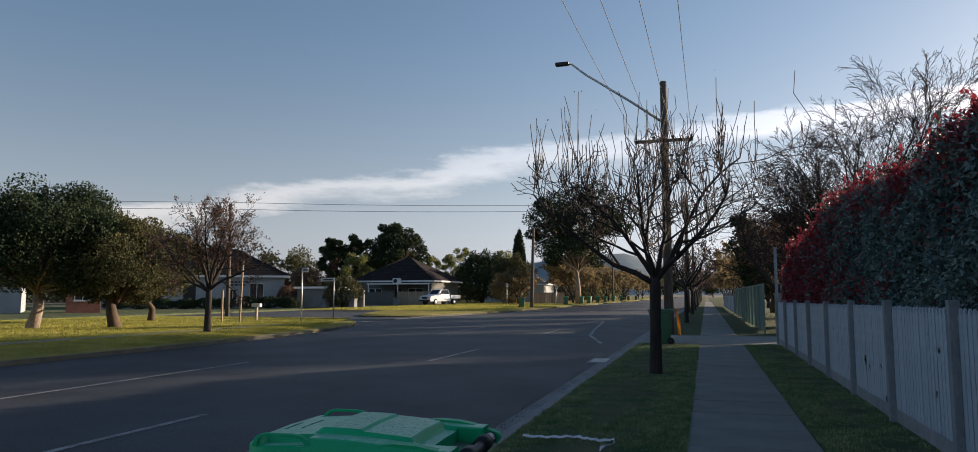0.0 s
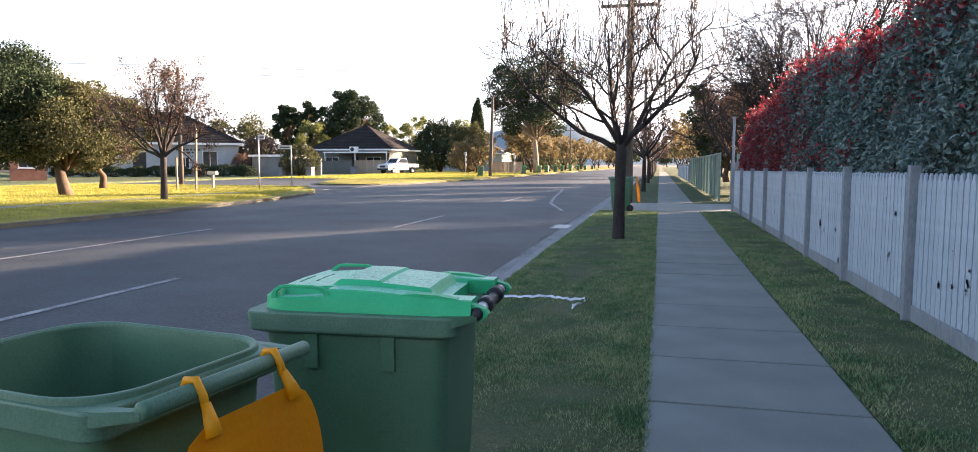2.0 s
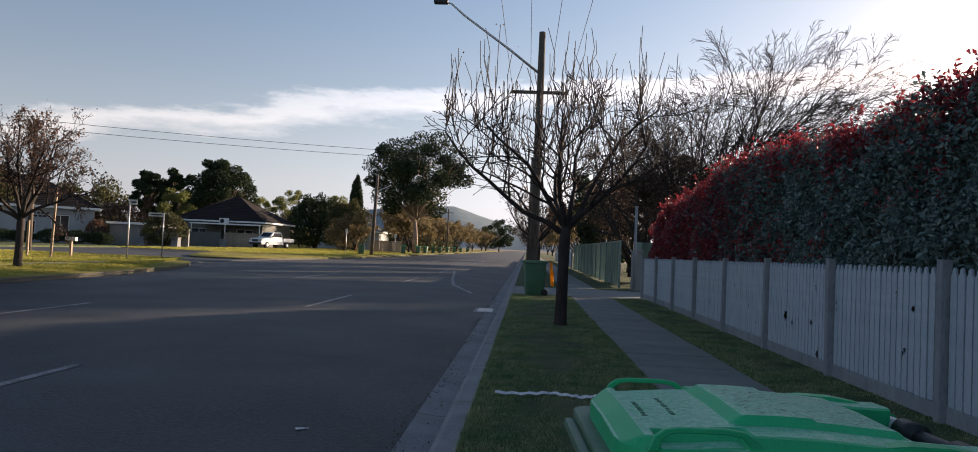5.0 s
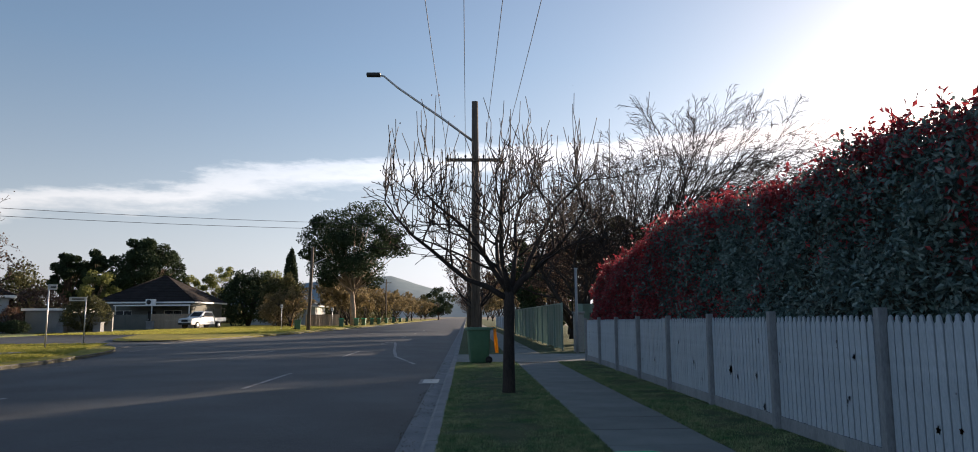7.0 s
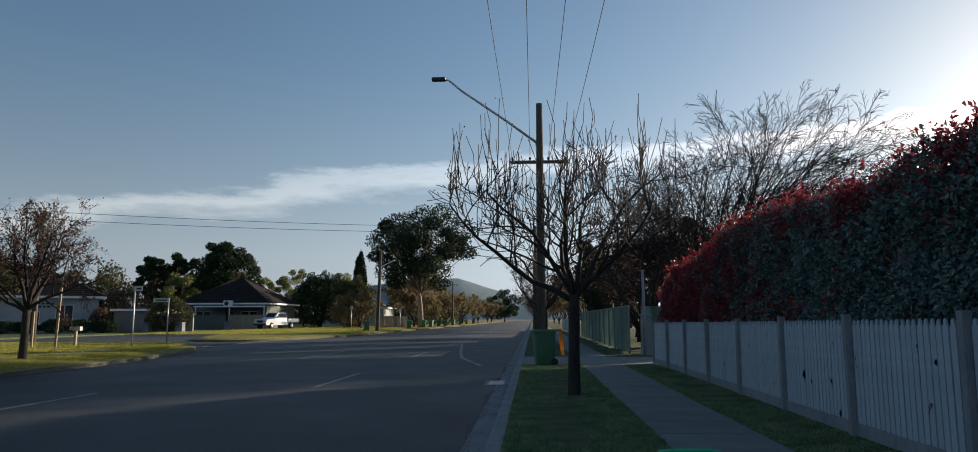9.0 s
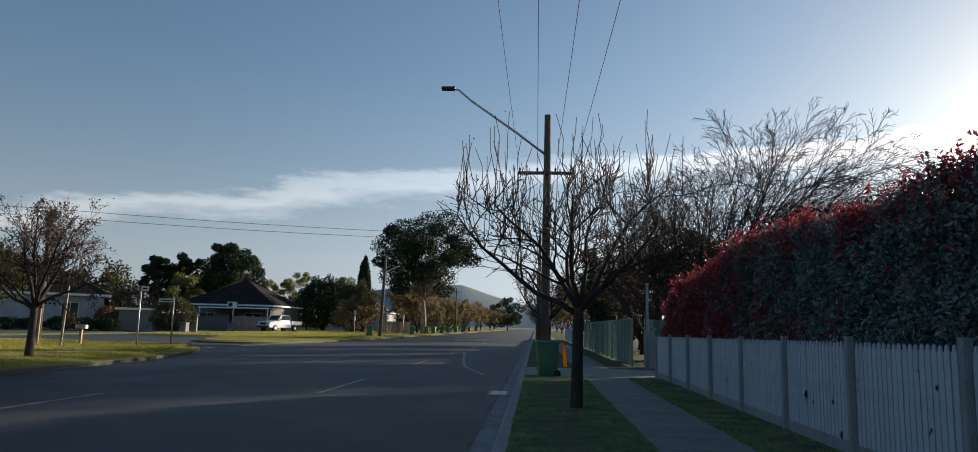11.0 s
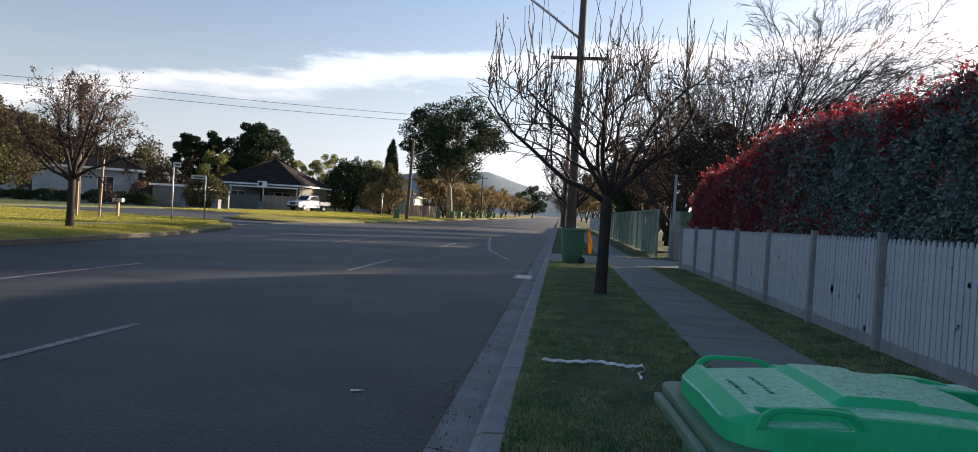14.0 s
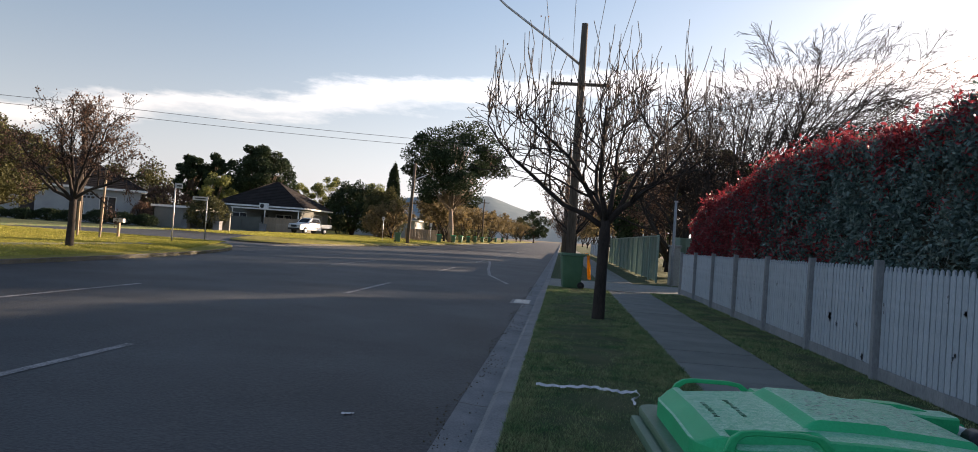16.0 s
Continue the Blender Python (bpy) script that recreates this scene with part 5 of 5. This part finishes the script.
for k in range(1, 5):
    shared("panel", sp, pose(1.2 + 2.4 * k, 0, 0), side_fence)
for k in range(6):
    part("post", boxed(2.4 * k - 0.05, 2.4 * k + 0.05, -0.05, 0.05, 0, 1.95), RENDER_GREEN, side_fence)
slat_fence = empty("timber_fence", pose(-17.0, 100, 0.15, 0, 0, 60), "brown timber slat fence beyond the pole", "fence")
sl = part("paling", boxed(-0.012, 0.012, -0.09, 0.09, 0, 1.6), PALE_TIMBER, slat_fence)
sl.matrix_local = pose(0, 0, 0)
for k in range(1, 30):
    shared("paling", sl, pose(rs.uniform(-0.01, 0.01), 0.2 * k, rs.uniform(-0.02, 0.02)), slat_fence)
for x, y in ((-35.3, 66.0), (-38.7, 65.2), (-32.1, 66.0), (-35.6, 84.5)):
    pr = empty("entry_pier", pose(x, y, 0.13), "short pale concrete entry pier", "pier", "entry piers")
    part("shaft", boxed(-0.32, 0.32, -0.32, 0.32, 0, 0.85, bevel=0.02), KERB_CONCRETE, pr)
    part("cap", boxed(-0.37, 0.37, -0.37, 0.37, 0.852, 0.93, bevel=0.02), KERB_CONCRETE, pr)


# ---- shrubs ----
def shrub(m, seed, label, w, d, h, leaf, leaf_size, n, name="shrub", group="shrubs", ragged=0.12):
    rg = np.random.default_rng(seed)
    ob = empty(name, m, label, "shrub", group)
    lines = []
    for k in range(7):
        a = rg.uniform(0, 6.28)
        lines.append(([(0, 0, -0.05), (math.cos(a) * w * 0.12, math.sin(a) * d * 0.12, h * 0.4), (math.cos(a) * w * 0.3, math.sin(a) * d * 0.3, h * 0.78)], [0.04 * h, 0.025 * h, 0.008 * h], 5))
    for line in lines:
        tubes("stem", [line], BARK, ob)
    q = rg.normal(size=(n, 3))
    q /= np.linalg.norm(q, axis=1)[:, None]
    q[:, 2] = np.abs(q[:, 2]) * rg.choice([1, 1, 1, -0.6], n)
    rad = rg.uniform(0.5, 1.0, n) ** 0.4
    lump = np.array([noise.noise(Vector(v) * 2.2 + Vector((seed, 0, 0))) + 0.5 * noise.noise(Vector(v) * 5 + Vector((0, seed, 0))) for v in q])
    rad *= 1 + ragged * 2.2 * lump
    pts = q * rad[:, None] * np.array((w / 2, d / 2, h * 0.58)) + np.array((0, 0, h * 0.42))
    pts[:, 2] = np.maximum(pts[:, 2], 0.03)
    leaves("foliage", rg, pts, leaf_size, leaf, ob)
    return ob


rq = random.Random(5)
for k in range(9):
    f = 1.85 * k
    shrub(pose(-36.6 - 0.84 * f + rq.uniform(-0.2, 0.2), 61.2 - 0.545 * f, 0.13, 0, 0, 33), 50 + k, "low clipped dark hedge shrub in front of the pale house", 2.3, 1.3, rq.uniform(0.9, 1.2), LEAF_DARK, 0.09, 3600, group="front hedge shrubs")
shrub(pose(-33.5, 66.5, 0.13), 61, "round dark green shrub beside the garage", 3.9, 3.6, 3.2, LEAF_OLIVE, 0.13, 7000)
shrub(pose(-39.0, 64.6, 0.13), 62, "small pinkish flowering shrub at the house corner", 1.9, 1.9, 2.3, LEAF_RUST, 0.12, 1500)
shrub(pose(-32.8, 112, 0.13), 63, "large dark rounded garden shrub", 8.5, 7, 8.2, LEAF_DARK, 0.24, 15000, ragged=0.2)
shrub(pose(-26.8, 108, 0.13), 64, "large dark olive garden shrub", 6.5, 6, 7.2, LEAF_OLIVE, 0.24, 12000, ragged=0.2)
shrub(pose(-24.6, 98, 0.13), 65, "tan-coloured shrub in the far garden", 4.5, 4, 4.0, LEAF_TAN, 0.2, 5000, ragged=0.2)
shrub(pose(-44.5, 78, 0.13), 66, "dark shrub in front of the panel fence", 5, 2.2, 2.2, LEAF_DARK, 0.14, 5000)
shrub(pose(-43, 75, 0.13), 67, "dark plum-coloured garden shrub", 6, 4, 4.6, LEAF_RUST, 0.2, 3500, ragged=0.2)
shrub(pose(-26.5, 112, 0.13), 68, "narrow dark cypress standing above the shrubs", 2.2, 2.2, 11.6, LEAF_DARK, 0.24, 8000, name="cypress", ragged=0.05)
for k, (x, y, w, h) in enumerate(((-52.5, 142, 6, 10), (-47, 140, 7, 12), (-60, 120, 7, 9), (-40, 150, 8, 11))):
    leafy_tree(pose(x, y, 0.15), 70 + k, "pale yellow-green tree just coming into leaf", h, w, 3, 0.2, LEAF_LIME, 0.24, 5000, 24, group="pale trees")
rust = fan_tree(pose(-18.5, 116, 0.15), 81, "tan autumn tree on the far verge", 7.5, 7.0, stems=6, kids=(5, 5, 3), buds=LEAF_TAN, bud_n=3200, bud_size=0.28, twig_r=0.012, group="far verge trees")
for k, (x, y, s) in enumerate(((-21, 124, 1.1), (-17.8, 132, 0.9), (-22, 141, 1.2), (-17.5, 152, 0.95), (-20, 166, 1.1), (-17.5, 182, 1.0), (-19, 200, 1.15), (-17.5, 222, 1.0), (-18.5, 250, 1.1), (-17.5, 285, 1.1), (-18.5, 330, 1.2), (-27, 150, 1.2), (-30, 175, 1.3),
                              (-22.5, 96, 0.72), (8.5, 82, 1.1), (7.5, 97, 1.0), (8.5, 116, 1.2), (8, 140, 1.1), (8, 170, 1.2), (8, 210, 1.2), (8, 260, 1.3))):
    t = copy_thing(rust, pose(x, y, 0.15 if x < 0 else 0, 0, 0, 53 * k))
    t.scale = (s, s, s)
for k, (x, y, h, w) in enumerate(((-12.5, 330, 15, 16), (-22, 390, 13, 20), (6, 420, 12, 18), (-55, 200, 13, 16), (-75, 180, 14, 18), (-95, 150, 13, 18), (-120, 130, 12, 18), (-75, 95, 10, 12), (-85, 70, 11, 14))):
    leafy_tree(pose(x, y, 0.1), 90 + k, "distant dark tree on the skyline", h, w, 2.5, 0.3, LEAF_DARK if k % 2 == 0 else LEAF_OLIVE, 0.5, 6000, 26, group="skyline trees", bottom=-1.5)

# ---- far woods ----
rw = np.random.default_rng(77)
wx = rw.uniform(-150, -19, 26000)
wy = 150 + rw.uniform(0, 60, 26000) + np.clip(-wx - 60, 0, 90) * -0.6
wh = np.array([3.6 + 2.4 * noise.noise((a * 0.09, 5, 0)) + 1.5 * noise.noise((a * 0.35, 9, 0)) for a in wx])
woods = leaves("far_woods", rw, np.stack((wx, wy, 0.15 + wh * rw.uniform(0, 1, 26000) ** 0.7), 1), 0.75, LEAF_OLIVE, None)
tagged(woods, "low dark belt of distant scrub and trees", "woods", "", "stuff")

# ---- hill on the skyline ----
hv, hf = [], []
HAZ = [-40 + 1.0 * i for i in range(75)]
for a in HAZ:
    e = float(np.interp(a, [-40, -25, -18, -12, -9, -6.2, -4.5, -2.5, -1, 3, 10, 20, 34], [0.6, 1.2, 2.0, 2.9, 3.2, 3.35, 2.9, 2.2, 1.9, 1.6, 1.0, 0.6, 0.4])) + 0.12 * noise.noise((a * 0.6, 0, 0))
    for dist, f in ((2300, 0.0), (2500, 0.45), (2800, 1.0), (3300, 0.2)):
        hv.append((dist * math.tan(radians(a)), dist, -2 + f * dist * math.tan(radians(e)) * (1 + 0.1 * noise.noise((a, dist, 1)))))
for i in range(len(HAZ) - 1):
    for k in range(3):
        a = i * 4 + k
        hf.append((a, a + 4, a + 5, a + 1))
tagged(link_mesh("hill", hv, hf, HILL_HAZE, None, "", True), "hazy blue-green wooded hill on the horizon", "hill", "", "structure")


# ---- signs and posts on the reserve ----
def sign_post(x, y, top, plates, label, r=0.03):
    ob = empty("sign_post", pose(x, y, 0.12), label, "sign", "reserve signs")
    tubes("post", [([(0, 0, -0.1), (0, 0, (top - 0.12) / 2), (0, 0, top - 0.12)], [r, r, r], 8)], STEEL, ob)
    for x0, x1, z0, z1, turn in plates:
        pl = part("sign_plate", boxed(x0, x1, -0.012, 0.012, z0 - 0.12, z1 - 0.12, bevel=0.004), SIGN_WHITE, ob)
        pl.matrix_local = pose(0, -0.02, 0, 0, 0, turn)
        q = x0 + (x1 - x0) * 0.15
        bar = part("sign_bar", boxed(q, x1 - (x1 - x0) * 0.15, -0.02, -0.014, (z0 + z1) / 2 - 0.12 - 0.03, (z0 + z1) / 2 - 0.12 + 0.03), BLACK_PLASTIC, pl)
    return ob


sign_post(-16.7, 31.05, 2.74, [(0.02, 0.30, 2.52, 2.74, 25)], "slim steel post with a small white sign plate")
sign_post(-18.44, 37.35, 2.40, [(-0.75, 0.05, 2.20, 2.40, 12)], "street-name post with a white blade sign")
sign_post(-17.3, 71.0, 2.6, [(-0.12, 0.12, 2.25, 2.6, 0)], "small sign post on the far verge")
sign_post(-15.6, 88.0, 2.5, [(-0.14, 0.14, 2.1, 2.5, 0)], "small sign post on the far verge")
sign_post(-36.0, 29.0, 2.2, [(-0.2, 0.2, 1.7, 2.2, 60)], "small post sign by the side street")
for x, y, h, lean, lab in ((-19.0, 29.4, 2.9, -2.0, "tall thin pale timber stake leaning slightly"), (-20.6, 30.2, 1.5, 0, "short pale timber guide post")):
    st = empty("timber_stake", pose(x, y, 0.13, 0, -lean, 0), lab, "stake", "timber stakes")
    part("stake", boxed(-0.045, 0.045, -0.03, 0.03, -0.1, h, bevel=0.01), PALE_TIMBER, st)
    part("stake_cap", boxed(-0.05, 0.05, -0.035, 0.035, h, h + 0.02, bevel=0.006), PALE_TIMBER, st)
mail = empty("letter_box", pose(-19.6, 31.6, 0.13), "small white box sign on a low timber post", "letter box")
part("post", boxed(-0.05, 0.05, -0.05, 0.05, -0.1, 0.68), PALE_TIMBER, mail)
part("box", boxed(-0.24, 0.24, -0.10, 0.10, 0.682, 0.86, bevel=0.02), SIGN_WHITE, mail)


# ---- parked utility ----
def utility(m, label):
    ob = empty("utility_vehicle", m, label, "car")
    # local -x is the front; length 5.2, width 1.85
    prof = [(-2.55, 0.45), (-2.60, 0.75), (-2.48, 1.02), (-1.25, 1.16), (-0.55, 1.72), (0.0, 1.78), (0.75, 1.76), (1.0, 1.15), (1.05, 0.45)]
    bm = bmesh.new()
    rows = []
    for y in (-0.9, -0.86, 0.86, 0.9):
        k = 0.0 if abs(y) < 0.88 else 0.04
        rows.append([bm.verts.new((x * (1 - k * 0.3), y if z < 1.2 else y * 0.84, z - k * 0.4)) for x, z in prof])
    n = len(prof)
    for a, b in zip(rows, rows[1:]):
        for i in range(n):
            q = (i + 1) % n
            bm.faces.new((a[i], a[q], b[q], b[i]))
    bm.faces.new(rows[0])
    bm.faces.new(rows[-1][::-1])
    part("cab", bm, CAR_WHITE, ob)
    wind = bmesh.new()
    vs = [wind.verts.new(p) for p in ((-1.16, -0.70, 1.235), (-1.16, 0.70, 1.235), (-0.60, 0.64, 1.70), (-0.60, -0.64, 1.70))]
    wind.faces.new(vs)
    bmesh.ops.solidify(wind, geom=wind.faces[:], thickness=0.02)
    part("windscreen", wind, GLASS_DARK, ob)
    for s in (-1, 1):
        g = bmesh.new()
        vs = [g.verts.new(p) for p in ((-0.85, s * 0.885, 1.22), (0.85, s * 0.885, 1.22), (0.68, s * 0.78, 1.66), (-0.42, s * 0.78, 1.66))]
        g.faces.new(vs)
        bmesh.ops.solidify(g, geom=g.faces[:], thickness=0.03)
        part("side_window", g, GLASS_DARK, ob)
        part("headlight", boxed(-2.62, -2.40, s * 0.62 - 0.2, s * 0.62 + 0.2, 0.80, 0.97, bevel=0.03), STEEL, ob)
        part("mirror", boxed(-0.95, -0.80, s * 1.0 - 0.1, s * 1.0 + 0.1, 1.18, 1.34, bevel=0.03), BLACK_PLASTIC, ob)
        for x in (-1.65, 1.65):
            w = tubes("wheel", [([(x, s * 0.70, 0.36), (x, s * 0.73, 0.36), (x, s * 0.89, 0.36), (x, s * 0.92, 0.36)], [0.33, 0.37, 0.37, 0.33], 20)], RUBBER, ob)
            tubes("rim", [([(x, s * 0.90, 0.36), (x, s * 0.935, 0.36)], [0.22, 0.20], 14)], STEEL, w)
    part("grille", boxed(-2.63, -2.56, -0.42, 0.42, 0.70, 0.95, bevel=0.02), BLACK_PLASTIC, ob)
    part("bumper", boxed(-2.68, -2.5, -0.86, 0.86, 0.42, 0.62, bevel=0.05), BLACK_PLASTIC, ob)
    part("tray", boxed(1.08, 2.85, -0.92, 0.92, 0.72, 0.80, bevel=0.01), STEEL, ob)
    for y in (-0.91, 0.89):
        part("tray_side", boxed(1.08, 2.85, y, y + 0.03, 0.805, 1.12), CAR_WHITE, ob)
    part("tailgate", boxed(2.83, 2.86, -0.88, 0.88, 0.805, 1.12), CAR_WHITE, ob)
    for y in (-0.8, 0.8):
        tubes("rack_post", [([(1.12, y, 1.1), (1.12, y, 2.05), (2.7, y, 2.05), (2.7, y, 1.1)], [0.025] * 4, 6)], BLACK_PLASTIC, ob)
    return ob


utility(pose(-30.5, 86.5, 0.15, 0, 0, 68) @ Matrix.Diagonal((1.05, 1.05, 1.12, 1)), "white utility with a ladder rack parked on the grass")


# ---- small things near the camera ----
strip_ob = empty("plastic_strip", Matrix(), "crumpled white plastic strip lying on the grass", "litter")
path = [(0.43, 6.92), (0.60, 6.97), (0.78, 6.96), (0.93, 7.06), (1.06, 6.95), (1.16, 6.95), (1.28, 6.98), (1.30, 6.86), (1.22, 6.62), (1.24, 6.50)]
path = curve_of(path, 5)
sv, sf = [], []
for i, (x, y) in enumerate(path):
    tw = 0.5 * math.sin(i * 0.9)
    z = 0.045 + 0.006 * math.sin(i * 1.7)
    for s in (-1, 1):
        sv.append((x + 0.02 * s * tw, y + 0.016 * s, z + 0.008 * s + 0.006 * math.cos(i * 0.6)))
for i in range(len(path) - 1):
    sf.append((2 * i, 2 * i + 1, 2 * i + 3, 2 * i + 2))
link_mesh("strip", sv, sf, RIBBON, strip_ob)
grate = empty("drain_cover", pose(-0.16, 16.9, -0.135), "concrete kerb inlet with an iron drain cover", "drain")
part("frame", boxed(-0.32, 0.30, -0.55, 0.55, -0.03, 0.022, bevel=0.008), KERB_CONCRETE, grate)
bar = part("bar", boxed(-0.24, 0.10, -0.02, 0.02, 0.0, 0.03), STEEL, grate)
bar.matrix_local = pose(0, -0.40, 0)
for k in range(1, 11):
    shared("bar", bar, pose(0, -0.40 + 0.08 * k, 0), grate)
scrap = bmesh.new()
for dx, dy, r0 in ((0.0, 0.0, 0.035), (0.04, 0.015, 0.022)):
    rim_pts = [(dx + r0 * (1 + 0.35 * math.sin(3.1 * q)) * math.cos(0.7 * q), dy + r0 * 0.8 * math.sin(0.7 * q), 0.006 + 0.006 * math.sin(2 * q)) for q in range(9)]
    scrap.faces.new([scrap.verts.new(p) for p in rim_pts])
bmesh.ops.solidify(scrap, geom=scrap.faces[:], thickness=0.003)
scrap_ob = part("paper_scrap", scrap, RIBBON)
scrap_ob.matrix_world = pose(-0.95, 5.95, -0.105)
tagged(scrap_ob, "small crumpled white paper scrap on the asphalt", "litter")
# dry leaf crumbs along the ragged edge of the gutter
rl = np.random.default_rng(33)
n_crumb = 1000
cy = rl.uniform(1.5, 24, n_crumb)
cx = -0.19 + 0.06 * np.sin(cy * 1.7) + rl.normal(size=n_crumb) * 0.035
cx = np.where(rl.uniform(size=n_crumb) < 0.25, rl.uniform(-0.1, 0.07, n_crumb), cx)
tagged(leaves("leaf_litter", rl, np.stack((cx, cy, np.where(cx < -0.1, -0.112, -0.128)), 1), 0.016, SOIL, None, droop=0.0), "dry leaf crumbs and grit along the gutter", "leaf litter", "", "stuff")
# scuffs and leaf prints on the pickets
spots = random.Random(12)
PRINTS = ((15.54, 0.69, 0.05, SCUFF), (15.32, 0.42, 0.045, SCUFF), (14.4, 0.46, 0.055, SCUFF), (12.81, 0.84, 0.055, SCUFF), (11.67, 0.34, 0.04, SCUFF), (10.46, 0.56, 0.085, SCUFF), (10.22, 0.49, 0.04, SCUFF),
          (9.6, 0.55, 0.045, SCUFF), (9.4, 0.2, 0.06, SCUFF), (7.33, 0.9, 0.04, SCUFF), (6.82, 0.88, 0.05, SCUFF), (6.21, 0.42, 0.045, SCUFF), (5.95, 0.45, 0.035, HEDGE_RED))
for y0, z0, size, mat in PRINTS:
    bm = bmesh.new()
    ring = []
    for v in range(20):
        a = 6.283 * v / 20
        r0 = size * 0.8 * (0.35 + 0.65 * abs(math.cos(2.5 * a + y0))) * spots.uniform(0.75, 1.1)
        ring.append(bm.verts.new((0, r0 * math.cos(a), r0 * 1.1 * math.sin(a))))
    bm.faces.new(ring)
    bmesh.ops.solidify(bm, geom=bm.faces[:], thickness=0.002)
    pr = part("leaf_print", bm, mat, fence)
    pr.matrix_local = pose(FENCE_X - 0.015, y0, z0, spots.uniform(-30, 30), 0, 0)
for k in range(30):
    y0, z0 = spots.uniform(3.0, 21.6), 0.30 + 0.75 * spots.random()
    for q in range(spots.choice((1, 2, 3, 5, 6))):
        y, z = y0 + spots.gauss(0, 0.045), z0 + spots.gauss(0, 0.055)
        s = spots.uniform(0.008, 0.026)
        bm = bmesh.new()
        n = spots.randint(6, 9)
        bm.faces.new([bm.verts.new((0, s * spots.uniform(0.4, 1.0) * math.cos(6.283 * v / n), s * spots.uniform(0.4, 1.1) * math.sin(6.283 * v / n))) for v in range(n)])
        bmesh.ops.solidify(bm, geom=bm.faces[:], thickness=0.002)
        sc = part("scuff", bm, SCUFF, fence)
        sc.matrix_local = pose(FENCE_X - 0.016, y, z, spots.uniform(-30, 30), 0, 0)


# ---- grass blades ----
def turf_blades(name, seed, x0, x1, y0, y1, n, h, w, material, label, zf):
    rg = np.random.default_rng(seed)
    x, y = rg.uniform(x0, x1, n), rg.uniform(y0, y1, n)
    clump = np.array([noise.noise((a * 2.5, b * 2.5, seed)) for a, b in zip(x, y)])
    keep = clump + rg.uniform(-0.6, 0.6, n) > -0.7
    x, y, clump = x[keep], y[keep], clump[keep]
    n = len(x)
    z = zf(x, y)
    a = rg.uniform(0, math.pi, n)
    lean = rg.normal(size=(n, 2)) * h * 0.5
    hh = h * rg.uniform(0.5, 1.3, n) * (1 + 0.5 * clump)
    p0 = np.stack((x - np.cos(a) * w, y - np.sin(a) * w, z), 1)
    p1 = np.stack((x + np.cos(a) * w, y + np.sin(a) * w, z), 1)
    p2 = np.stack((x + lean[:, 0], y + lean[:, 1], z + hh), 1)
    verts = np.stack((p0, p1, p2), 1).reshape(-1, 3)
    faces = [(3 * i, 3 * i + 1, 3 * i + 2) for i in range(n)]
    return tagged(link_mesh(name, verts, faces, material), label, "grass", "", "stuff")


flat_z = lambda x, y: np.full(len(x), -0.006)
mound_z = lambda x, y: np.full(len(x), 0.135)
turf_blades("grass_blades", 1, 0.26, 1.95, -0.5, 12, 210000, 0.034, 0.0045, BLADE, "short mown green grass of the nature strip", flat_z)
turf_blades("grass_blades", 2, 0.26, 1.95, 12, 21.4, 50000, 0.034, 0.006, BLADE, "short mown green grass of the nature strip", flat_z)
turf_blades("grass_blades", 3, 3.13, 4.1, 0.5, 21.4, 110000, 0.034, 0.005, BLADE, "mown grass along the foot of the fence", flat_z)
turf_blades("grass_blades", 4, -17.5, -12.0, 5, 36, 90000, 0.05, 0.012, DRY_BLADE, "dry yellow-green grass of the reserve", lambda x, y: np.interp(-x, [12, 14.2], [0.05, 0.135]) * 1.0 - 0.6 * (x > -12.35 - np.clip((y - 18) * 0.10, 0, 0.8) - np.clip((y - 26) * 0.34, 0, 9)))
turf_blades("grass_blades", 5, -32, -17.5, 8, 36, 80000, 0.06, 0.018, DRY_BLADE, "dry yellow-green grass of the reserve", mound_z)
turf_blades("grass_blades", 6, -32, -14.8, 56, 100, 50000, 0.10, 0.03, DRY_BLADE, "dry grass of the far verge", mound_z)
